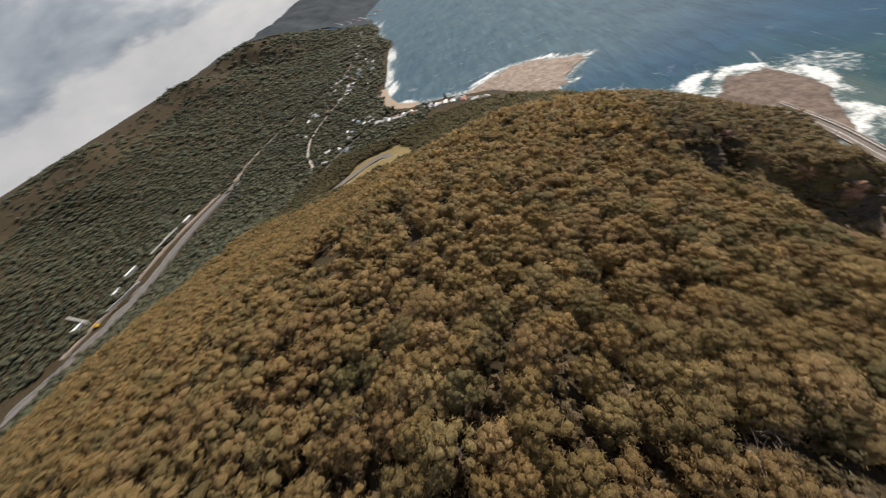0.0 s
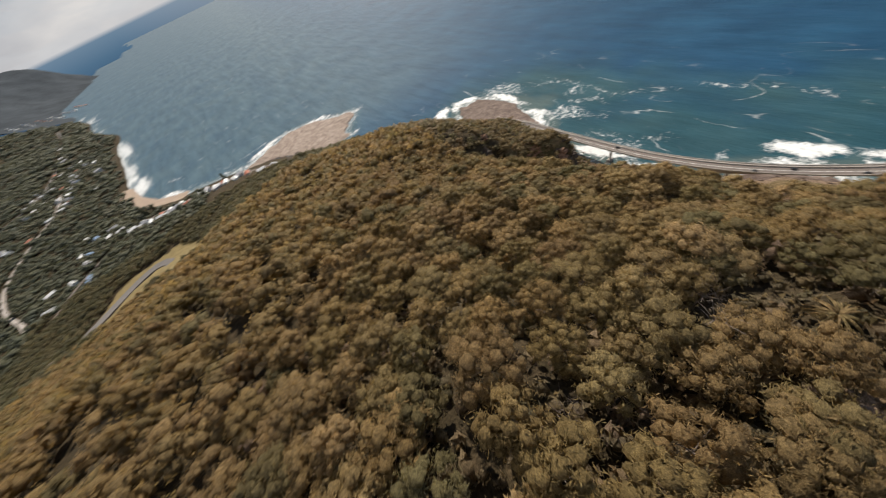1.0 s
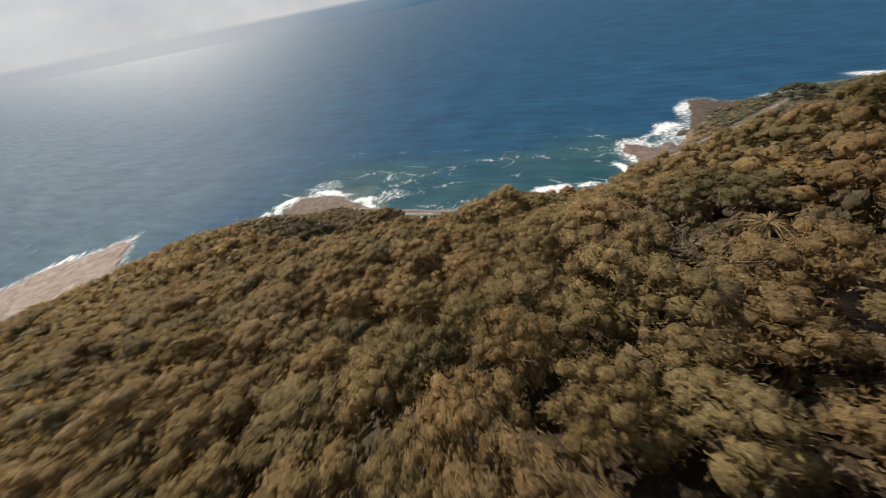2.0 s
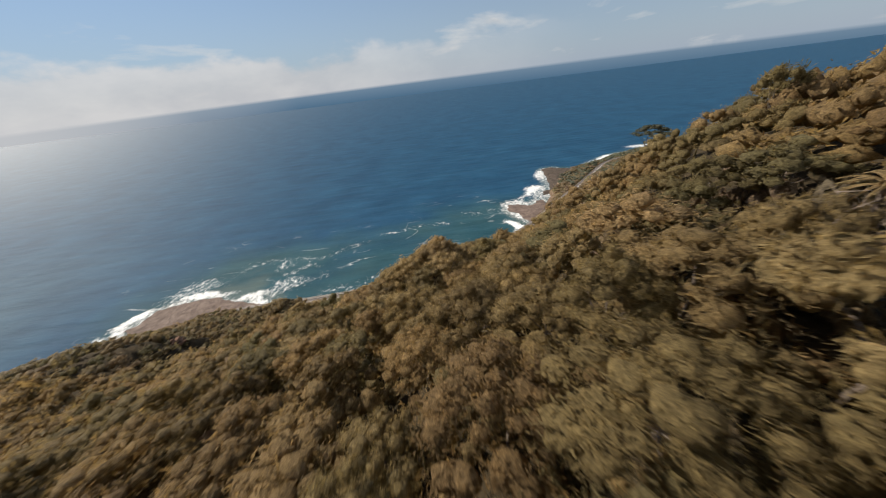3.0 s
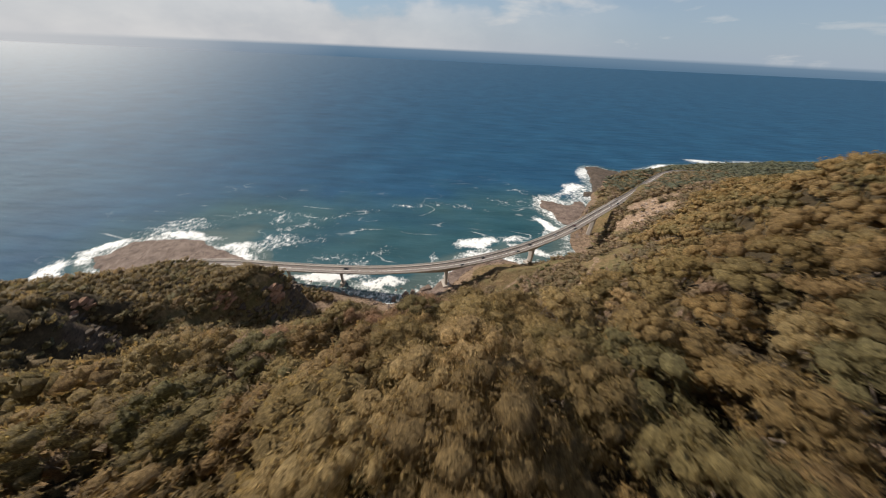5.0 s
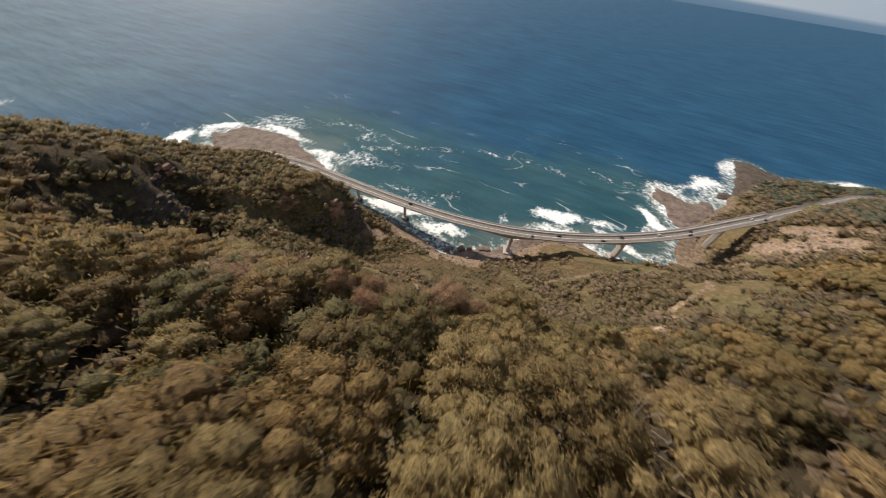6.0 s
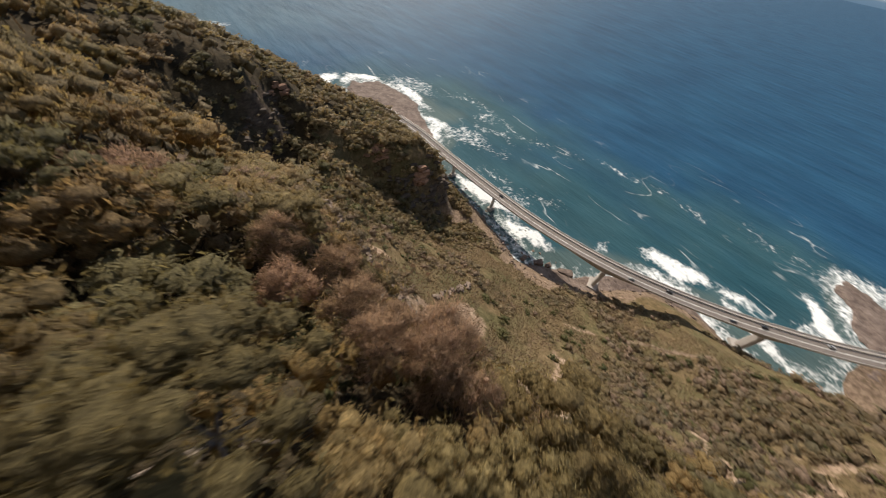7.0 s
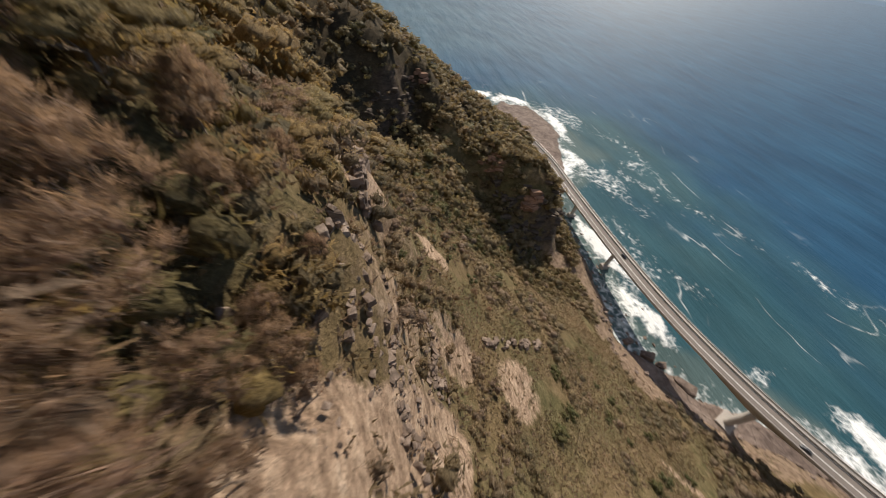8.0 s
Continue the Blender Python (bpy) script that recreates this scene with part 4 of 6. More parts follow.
def place_cars():
    first = {}
    # distance along the deck in plan y, lane (-1 seaward lane), colour
    for y, lane, color in ((143, 1, "black"), (30, -1, "dark grey"), (3, 1, "dark grey"), (-30, -1, "black"), (-50, 1, "dark grey"), (-84, 1, "silver"), (-108, -1, "black"), (-112, 1, "dark red"),
                           (-178, 1, "white"), (-188, -1, "dark grey"), (-252, 1, "white")):
        i = min(range(1, len(deck_line) - 1), key=lambda k: abs(deck_line[k].y - y))
        p, s = deck_line[i], sides(deck_line)[i]
        d = deck_line[i + 1] - deck_line[i - 1]
        d = d if lane > 0 else -d
        off = 0.9 if lane > 0 else -3.6
        m = Matrix.Translation(p + s * off + Vector((0, 0, 0.005))) @ Matrix.Rotation(math.atan2(d.y, d.x) - math.pi / 2, 4, "Z")
        if color not in first:
            first[color] = build_car(color)
            first[color].matrix_basis = m
        else:
            copy_thing(first[color], m)


place_cars()


# ---- trees ----
def icosa(level):
    bm = bmesh.new()
    bmesh.ops.create_icosphere(bm, subdivisions=level, radius=1.0)
    v = np.array([q.co[:] for q in bm.verts])
    f = np.array([[q.index for q in p.verts] for p in bm.faces])
    bm.free()
    return v, f


ICO_V, ICO_F = icosa(1)
DOME_V, DOME_F = icosa(2)
DOME_F = DOME_F[DOME_V[DOME_F][:, :, 2].mean(1) > -0.45]
OCT_V = np.array([(1, 0, 0), (0, 1, 0), (-1, 0, 0), (0, -1, 0), (0, 0, 1), (0, 0, -1)], float)
OCT_F = np.array([(0, 1, 4), (1, 2, 4), (2, 3, 4), (3, 0, 4), (1, 0, 5), (2, 1, 5), (3, 2, 5), (0, 3, 5)])


def leaf_tuft(rng, centre, radius, count, size, squash=0.8, droop=0.0, needle=False):
    """A clump: a lumpy core and small three-cornered leaves close over its outside. Returns verts, triangles and the clump's rounded normals."""
    long_leaf = count > 24 and not needle
    cv, cf = (ICO_V, ICO_F) if needle or 20 < count <= 40 else (DOME_V, DOME_F) if count > 40 else (OCT_V * 1.15, OCT_F)
    core = cv * (0.30 if needle else 1.0) * ((0.40 + 0.40 * rng.random((len(cv), 1))) if long_leaf and count > 40 else (0.50 + 0.34 * rng.random((len(cv), 1))) if long_leaf else (0.62 + 0.24 * rng.random((len(cv), 1)))) * radius * np.array([1, 1, squash]) + centre
    n = rng.normal(size=(count, 3))
    n[:, 2] = np.abs(n[:, 2]) - 0.30 * rng.random(count)
    n /= np.linalg.norm(n, axis=1, keepdims=True)
    at = centre + n * radius * np.array([1, 1, squash]) * ((0.30 if needle else 0.58 if long_leaf else 0.80) + (0.75 if needle else 0.62 if long_leaf else 0.36) * rng.random((count, 1)))
    face = n + 0.45 * rng.normal(size=(count, 3))
    face /= np.linalg.norm(face, axis=1, keepdims=True)
    u = np.cross(face, rng.normal(size=(count, 3)))
    if needle:
        u = n + 0.45 * rng.normal(size=(count, 3)) + np.array([0, 0, 0.35])
    u /= np.linalg.norm(u, axis=1, keepdims=True)
    if long_leaf:
        # long gum leaves that point outwards and hang
        u = u + 0.8 * n - np.array([0, 0, 0.35])
        u /= np.linalg.norm(u, axis=1, keepdims=True)
        size = size * (1.9 if count > 40 else 1.45)
    u[:, 2] -= droop
    v = np.cross(face, u)
    s = size * (0.6 + 0.8 * rng.random((count, 1)))
    w = s * (0.5 + 0.35 * rng.random((count, 1))) * (0.16 if needle else 0.42 if long_leaf else 1.0)
    leaf = np.stack([at - u * s, at + u * s - v * w, at + u * s * 0.3 + v * w], 1).reshape(-1, 3)
    soft = n * 0.70 + face * 0.50
    soft = np.concatenate([cv / np.linalg.norm(cv, axis=1, keepdims=True), np.repeat(soft / np.linalg.norm(soft, axis=1, keepdims=True), 3, 0)])
    tris = np.arange(count * 3).reshape(-1, 3) + len(core)
    return np.concatenate([core, leaf]), np.concatenate([cf, tris]), soft


def crown_mesh(seed, clumps, leaves, size, radius=1.0, flat=0.55, clump=0.42, droop=0.0, needle=False):
    """A crown of radius about 1, its base at z = 0, of rounded clumps spread over a dome with gaps between."""
    rng = np.random.default_rng(seed)
    vs, fs, ns, base = [], [], [], 0
    gold = 2.399963
    for k in range(clumps):
        r = math.sqrt((k + 0.5) / clumps)
        a = k * gold + rng.normal() * 0.25
        r = r * (0.78 + 0.2 * rng.random())
        c = np.array([math.cos(a) * r, math.sin(a) * r, flat * (1 - r * r) + 0.22 + 0.12 * rng.normal()])
        v, f, n = leaf_tuft(rng, c * radius, clump * radius * (0.55 + 0.8 * rng.random()), leaves, size, 0.75 + 0.2 * rng.random(), droop, needle)
        vs.append(v)
        fs.append(f + base)
        n = n + 0.40 * np.array([c[0], c[1], 0.25])
        ns.append(n / np.linalg.norm(n, axis=1, keepdims=True))
        base += len(v)
    return np.concatenate(vs), np.concatenate(fs), np.concatenate(ns)


def trunk_mesh(seed, height, limbs=5, spread=0.55, r0=0.18):
    """A tapered trunk with limbs that reach into the crown, height in metres, crown starting at about half."""
    rng = np.random.default_rng(seed)
    bm = bmesh.new()

    def tube(pts, r_a, r_b, n=5):
        rows = []
        for i, p in enumerate(pts):
            r = r_a + (r_b - r_a) * i / (len(pts) - 1)
            rows.append([bm.verts.new((p[0] + r * math.cos(6.283 * k / n), p[1] + r * math.sin(6.283 * k / n), p[2])) for k in range(n)])
        for a, b in zip(rows, rows[1:]):
            for k in range(n):
                bm.faces.new((a[k], a[(k + 1) % n], b[(k + 1) % n], b[k]))

    lean = rng.normal(size=2) * 0.06 * height
    mid = (lean[0] * 0.6, lean[1] * 0.6, height * 0.5)
    tube([(0, 0, -1.5), (lean[0] * 0.2, lean[1] * 0.2, height * 0.25), mid], r0, r0 * 0.75)
    for k in range(limbs):
        a = 6.283 * k / limbs + rng.normal() * 0.3
        reach = spread * height * (0.45 + 0.4 * rng.random())
        end = (mid[0] + reach * math.cos(a), mid[1] + reach * math.sin(a), height * (0.78 + 0.14 * rng.random()))
        bend = tuple(mid[j] * 0.45 + end[j] * 0.55 + (0.06 * height if j == 2 else 0) * rng.normal() for j in range(3))
        tube([mid, bend, end], r0 * 0.55, r0 * 0.15, 4)
    return bm


WALK_STRIP = [(-8, 8), (-6, 24), (25, 37), (54, 38), (90, 36), (112, 40), (128, 50)]
CLEARING = [(-350, 425), (-300, 556), (-205, 562), (-135, 485), (-150, 420), (-260, 415)]
RAIL_LINE = [p[:2] for p in RAIL]
VALLEY_ROAD = [(-480, 585), (-455, 600), (-470, 650), (-515, 730), (-540, 830), (-530, 960), (-500, 1120), (-505, 1260)]
SHORE_ROAD = [(-420, 560), (-390, 660), (-330, 745), (-262, 775), (-180, 745), (-100, 720), (-20, 660), (40, 590)]


def openness(x, y, h):
    """Where no trees stand: shore, scars, clearing, tracks."""
    open_ = h < np.where(y > 850, 3, 7)
    open_ |= bareness(x, y) > 0.55
    open_ |= inside_gap(x, y, CLEARING) > 0
    open_ |= line_gap(x, y, RAIL_LINE) < np.where(y < 640, 36, 9)
    open_ |= line_gap(x, y, VALLEY_ROAD) < 7
    open_ |= line_gap(x, y, SHORE_ROAD) < 9
    open_ |= line_gap(x, y, [p[:2] for p in DECK]) < 12
    return open_


def seaward(x, y):
    """Metres past the forest's lower edge, towards the sea (negative: in the forest)."""
    ex = np.interp(y, [p[1] for p in FOREST_EDGE][::-1], [p[0] for p in FOREST_EDGE][::-1], left=560, right=460)
    return x - ex


def scatter(x0, x1, y0, y1, gap, seed):
    rng = np.random.default_rng(seed)
    gx, gy = np.meshgrid(np.arange(x0, x1, gap), np.arange(y0, y1, gap))
    gx = gx + (np.arange(len(gy))[:, None] % 2) * gap / 2
    x = (gx + rng.uniform(-0.36, 0.36, gx.shape) * gap).ravel()
    y = (gy + rng.uniform(-0.36, 0.36, gx.shape) * gap).ravel()
    return x, y, rng


def head_room(x, y, wide):
    """Height that leaves may reach at each place, so that the flight stays free of them."""
    room = np.full(len(x), 1e4)
    for (t0, *a), (t1, *b) in zip(PATH, PATH[1:]):
        for k in np.linspace(0, 1, 9):
            p = [a[i] + (b[i] - a[i]) * k for i in range(3)]
            room = np.where(np.hypot(x - p[0], y - p[1]) < wide + 2.4, np.minimum(room, p[2] - 3.4), room)
    return room


def merged(name, base_meshes, x, y, z, scale, height, tone, mat, label, category, seed):
    """Many plants as one object: each a turned and scaled copy of one of the base shapes."""
    rng = np.random.default_rng(seed)
    vs, fs, ts, ns, at = [], [], [], [], 0
    pick = rng.integers(0, len(base_meshes), len(x))
    turn = rng.uniform(0, 6.283, len(x))
    for k, (bv, bf, *bn) in enumerate(base_meshes):
        idx = np.where(pick == k)[0]
        if not len(idx):
            continue
        c, s = np.cos(turn[idx])[:, None], np.sin(turn[idx])[:, None]
        px = (bv[None, :, 0] * c - bv[None, :, 1] * s) * scale[idx][:, None] + x[idx][:, None]
        py = (bv[None, :, 0] * s + bv[None, :, 1] * c) * scale[idx][:, None] + y[idx][:, None]
        pz = bv[None, :, 2] * height[idx][:, None] + z[idx][:, None]
        vs.append(np.stack([px, py, pz], -1).reshape(-1, 3))
        fs.append((bf[None] + (np.arange(len(idx)) * len(bv))[:, None, None]).reshape(-1, 3) + at)
        ts.append(np.repeat(tone[idx], len(bv)))
        if bn:
            q = bn[0]
            ns.append(np.stack([q[None, :, 0] * c - q[None, :, 1] * s, q[None, :, 0] * s + q[None, :, 1] * c, np.broadcast_to(q[None, :, 2], px.shape)], -1).reshape(-1, 3))
        at += len(idx) * len(bv)
    ob = new(name, mesh_of(name, np.concatenate(vs), np.concatenate(fs), mat, True, {"tone": np.concatenate(ts)}, np.concatenate(ns) if ns else None))
    return tagged(ob, label, category, kind="stuff")


def tree_thing(name, crown, crown_mat, trunk, label, category, group):
    top = new(name)
    v, f, n = crown
    c = new("crown", mesh_of("crown", v, f, crown_mat, True, None, n))
    c.parent = top
    part("trunk", trunk, BARK, top, "grey-brown trunk with spreading limbs")
    return tagged(top, label, category, group)


def build_forest():
    # hill and spur
    x, y, rng = scatter(-430, 420, -330, 620, 7.7, 3)
    h = land(x, y)
    sea_side = seaward(x, y)
    strip = line_gap(x, y, WALK_STRIP)
    tall = 7.6 + 3.2 * fbm(x, y, 45, 3, 8) + rng.uniform(-1.5, 1.7, len(x))
    wide = rng.uniform(3.7, 6.0, len(x))
    ok = ~openness(x, y, h) & (sea_side < 4 + 16 * fbm(x, y, 30, 2, 4)) & (h > 9)
    ok &= slope_of(x, y) < 2.3
    hidden = (y < -14) & (x < 25 - 0.5 * y)
    ok &= ~(hidden & (rng.random(len(x)) < 0.6)) & (np.hypot(x - 131, y + 58) > 9) & (np.hypot(x - 32.5, y + 4) > 6.5) & (np.hypot(x - 23, y - 6) > 4.5) & (np.hypot(x - 30, y + 1) > 4.5) & (fbm(x, y, 22, 2, 14) > -0.42 - 0.3 * (strip < 60))
    ok &= ~((x > 104) & (y > 35) & (y < 57))
    tall = np.minimum(tall, (head_room(x, y, wide) - h) * 0.88)
    tall = tall * (1 - 0.35 * smooth(26, 12, np.hypot(x - 136, y + 54)))
    tall = tall * (1 - 0.5 * smooth(106, 116, x) * smooth(92, 104, y) * smooth(172, 158, y))
    tall = tall * (1 - 0.5 * smooth(99, 107, x) * smooth(52, 58, y) * smooth(104, 92, y))
    ok &= tall > 2.2
    x, y, h, tall, wide, strip = (a[ok] for a in (x, y, h, tall, wide, strip))
    spur = smooth(120, 165, y) * smooth(85, 115, x)
    wide, tall = wide * (1 - 0.22 * spur), tall * (1 - 0.36 * spur)
    tone = np.clip(0.5 + 0.75 * fbm(x, y, 38, 3, 19) + 0.28 * rng.normal(size=len(x)), 0, 0.999)
    order = np.argsort(strip)
    near = order[:290]
    rest = order[290:]
    # the nearest trees, one by one
    kinds = []
    for k in range(7):
        mat = (GUM, GUM, GUM, GUM, GREYLEAF, GOLDLEAF, RUSTY)[k]
        label = ("olive-brown gum tree with rounded leafy clumps",) * 4 + ("grey-green leafy tree with dense rounded clumps", "golden-brown gum tree with a broad domed crown", "rusty brown she-oak with feathery foliage")
        v, f, n = crown_mesh(100 + k, (26, 28, 25, 27, 26, 28, 16)[k], (52, 48, 52, 50, 50, 48, 190)[k], 0.085 if k == 6 else 0.036, clump=0.285, droop=0.25 if k == 6 else 0.0, flat=0.62 + 0.08 * (k % 3), needle=k == 6)
        v = v * np.array([1, 1, 0.95])
        v[:, 2] += 0.75
        trunk = trunk_mesh(200 + k, 1.25, 6, 0.62, 0.035)
        kinds.append(((v, f, n), mat, trunk, label[k]))
    fine = [crown_mesh(140 + k, 40, 118, 0.021, clump=0.23, flat=0.66 + 0.06 * k) for k in range(3)]
    for v, f, n in fine:
        v[:, 2] = v[:, 2] * 0.95 + 0.75
    line = np.array([[a[j] + (b[j] - a[j]) * u for j in (1, 2, 3)] for a, b in zip(PATH, PATH[1:]) for u in np.linspace(0, 1, 7)])
    tops = np.stack([x[near], y[near], h[near] + 0.85 * tall[near]], 1)
    brush = np.linalg.norm(tops[:, None] - line[None], axis=2).min(1)
    close = {near[j] for j in np.argsort(brush)[:46]}
    made = {}
    for i in near:
        r = rng.random()
        k = i % 4 if (92 < x[i] < 106 and 37 < y[i] < 52 and r < 0.97) else 5 if (85 < x[i] < 115 and 17 < y[i] < 34 + 0.5 * (x[i] - 100) and r < 0.7) else 4 if r < (0.12 if x[i] > 40 else 0.04) else 6 if r < 0.35 and x[i] > 101 and y[i] > 30 else int(rng.integers(0, 4)) if r < 0.86 else 5
        m = Matrix.Translation((x[i], y[i], h[i])) @ Matrix.Rotation(rng.uniform(0, 6.283), 4, "Z") @ Matrix.Diagonal((wide[i], wide[i], tall[i] / 1.75, 1))
        if i in close and k != 6:
            k = 10 * (1 + i % 3) + k
        if k not in made:
            crown, mat, trunk, label = kinds[k % 10]
            if k >= 10:
                crown, trunk = fine[k // 10 - 1], trunk_mesh(220 + k, 1.25, 8, 0.62, 0.035)
            made[k] = tree_thing("tree", crown, mat, trunk, label, "tree", "hillside trees")
            made[k].matrix_basis = m
        else:
            t = copy_thing(made[k], Matrix.Identity(4))
            t.matrix_basis = m
    # low golden gums on the brink
    for px, py, w, high in ((107.3, 37.0, 2.7, 4.4), (110.8, 34.4, 2.4, 4.0), (105.2, 33.2, 2.6, 4.6)):
        t = copy_thing(made[next(k for k in made if k % 10 == 5)], Matrix.Identity(4))
        t.matrix_basis = Matrix.Translation((px, py, float(land(np.array([px]), np.array([py]))[0]))) @ Matrix.Rotation(px, 4, "Z") @ Matrix.Diagonal((w, w, high / 1.75, 1))
    hidden = ((y < -14) & (x < 25 - 0.5 * y))[rest]
    flank = line_gap(x, y, [(88, 0), (118, -40), (150, -70)])[rest]
    d = np.minimum(strip[rest], flank + 14) + 400 * hidden
    mid1 = rest[d < 52]
    mid2 = rest[(d >= 52) & (d < 145)]
    mid3 = rest[d >= 145]
    base1 = [crown_mesh(300 + k, 17, 28, 0.044, clump=0.325, flat=0.72) for k in range(5)]
    base2 = [crown_mesh(320 + k, 8, 20, 0.085, clump=0.46, flat=0.72) for k in range(5)]
    base3 = [crown_mesh(340 + k, 4, 9, 0.26, clump=0.55, flat=0.6) for k in range(4)]
    # a bare stem under each crown
    stem_v = np.array([(r * math.cos(1.571 * k), r * math.sin(1.571 * k), z) for r, z in ((0.045, -0.7), (0.03, 0.45)) for k in range(4)])
    stem_f = np.array([q for k in range(4) for q in ((k, (k + 1) % 4, 4 + (k + 1) % 4), (k, 4 + (k + 1) % 4, 4 + k))])
    stem_n = stem_v * np.array([20, 20, 0]) + 1e-6
    stem_n /= np.linalg.norm(stem_n, axis=1, keepdims=True)
    base1, base2 = ([(np.concatenate([v, stem_v]), np.concatenate([f, stem_f + len(v)]), np.concatenate([n, stem_n])) for v, f, n in base] for base in (base1, base2))
    say = "dense olive-brown eucalypt forest canopy on the hillside"
    for idx, base, seed in ((mid1, base1, 1), (mid2, base2, 2), (mid3, base3, 3)):
        dark = spur[idx] > 0.3 + 0.4 * rng.random(len(idx))
        lower = y[idx] > np.interp(x[idx], (-430, -300, -150, -20, 100, 200), (330, 400, 415, 315, 335, 400)) + 14 * rng.normal(size=len(idx))
        dark &= ~lower
        for pick, mat, words, more in ((idx[~dark & ~lower], GUM, say, 0), (idx[lower], MIDLEAF, "dark green forest on the lower slopes behind the bay", 20), (idx[dark], SPURLEAF, "dark brown scrubby forest on the rocky spur", 10)):
            if len(pick):
                merged("forest", base, x[pick], y[pick], h[pick] + tall[pick] * 0.34, wide[pick], tall[pick] * 0.66, tone[pick], mat, words, "forest", seed + more)


RIBS = [[(121.8, 61.5), (125.8, 48.5)], [(131.6, 65), (132, 53.5)]]


def build_scrub():
    """Bushes: close on the slopes beside the grass and on the spur's cliffs, scattered on the grass above the shore."""
    x, y, rng = scatter(105, 650, -400, 300, 3.0, 13)
    h = land(x, y)
    side = seaward(x, y)
    grassy = smooth(16, -10, np.hypot((x - 195) / 1.25, y - 60) - 54) * (x > 134)
    dens = fbm(x, y, 24, 3, 24) + 0.3 * fbm(x, y, 7, 2, 25)
    ok = (~openness(x, y, h) | ((rng.random(len(x)) < 0.22) & (x < 176) & (h > 20))) & (slope_of(x, y) < np.where(y > 118, np.where((x > 116) & (x < 156) & (y < 208), rng.uniform(1.8, 6.0, len(x)), rng.uniform(1.3, 3.6, len(x))), 6)) & (side > np.where((y > 135) & (slope_of(x, y) > 1.3), -45, -6)) & (dens > -0.40 + 0.62 * grassy + 0.14 * (x > 200) * (y < 40) + 0.12 * ((x > 250) & (x < 340)) + 0.15 * (h < 16) * (x > 400)) & ((x < 430) | (h > 5)) & (rng.random(len(x)) < np.where(x > 330, 0.8, 1.0))
    wide = (0.7 + 1.7 * rng.random(len(x)) ** 1.6) * (1 + 0.3 * (1 - grassy)) * (1 + 0.5 * (y > 125) + 0.3 * (y < -30) + 0.4 * (x > 330))
    ok &= (rng.random(len(x)) < np.where(y > 125, 0.8, 1.0)) & (side < 330)
    mat_ = (y < 118) & (x > 150)
    wide = wide * (1 + 0.3 * mat_)
    tall = wide * rng.uniform(0.7, 1.2, len(x)) * (1 - 0.45 * mat_)
    ok &= np.hypot(x - 214, y - 163) > 9
    ok &= (line_gap(x, y, RIBS[0]) > 3.0) & (line_gap(x, y, RIBS[1]) > 2.4)
    ok &= h + 1.6 * tall + 1 < head_room(x, y, wide)
    x, y, h, wide, tall = (a[ok] for a in (x, y, h, wide, tall))
    tone = np.clip(0.5 + 0.7 * fbm(x, y, 20, 2, 27) + 0.3 * rng.normal(size=len(x)), 0, 0.999)
    fine = [crown_mesh(400 + k, 4, 30, 0.15, clump=0.52, flat=0.7) for k in range(5)]
    plain_ = [crown_mesh(410 + k, 2, 13, 0.25, clump=0.7, flat=0.6) for k in range(5)]
    close = line_gap(x, y, WALK_STRIP) < 52
    dark = (y > 118 + 14 * rng.normal(size=len(x)))
    for pick, base, mat, words, seed in ((~dark & close, fine, SCRUB, "low olive and grey-green coastal shrubs on the slope", 5), (~dark & ~close, plain_, SCRUB, "low olive-brown coastal shrubs on the slope", 25),
                                         (dark, plain_, SPURLEAF, "dark scrub clinging to the spur's cliffs", 15)):
        merged("shrubs", base, x[pick], y[pick], h[pick] - 0.35, wide[pick], tall[pick], tone[pick], mat, words, "shrubs", seed)


def build_understorey():
    """Low bushes on the forest floor, where the flight looks down between the crowns."""
    x, y, rng = scatter(-60, 130, -50, 130, 3.4, 43)
    h = land(x, y)
    near = (line_gap(x, y, WALK_STRIP) < 50) & (seaward(x, y) < 6) & ~openness(x, y, h)
    wide = rng.uniform(1.7, 3.1, len(x))
    tall = wide * rng.uniform(0.9, 1.6, len(x))
    near &= (np.hypot(x - 32.5, y + 4) > 1.6) & (np.hypot(x - 23.5, y - 6.5) > 1.2)
    near &= h + 1.6 * tall + 1 < head_room(x, y, wide)
    x, y, h, wide, tall = (a[near] for a in (x, y, h, wide, tall))
    base = [crown_mesh(430 + k, 2, 12, 0.22, clump=0.55, flat=0.5) for k in range(4)]
    fine = [crown_mesh(440 + k, 3, 42, 0.07, clump=0.5, flat=0.6) for k in range(4)]
    tone = rng.random(len(x))
    close = line_gap(x, y, WALK_STRIP[2:]) < 24
    for pick, shapes, mat, words, seed in ((~close, base, SCRUB, "dim olive undergrowth between the gum trees", 45), (close, fine, GUM, "young olive-brown gum scrub below the taller crowns", 46)):
        merged("undergrowth", shapes, x[pick], y[pick], h[pick] - 0.3, wide[pick], tall[pick], tone[pick], mat, words, "undergrowth", seed)


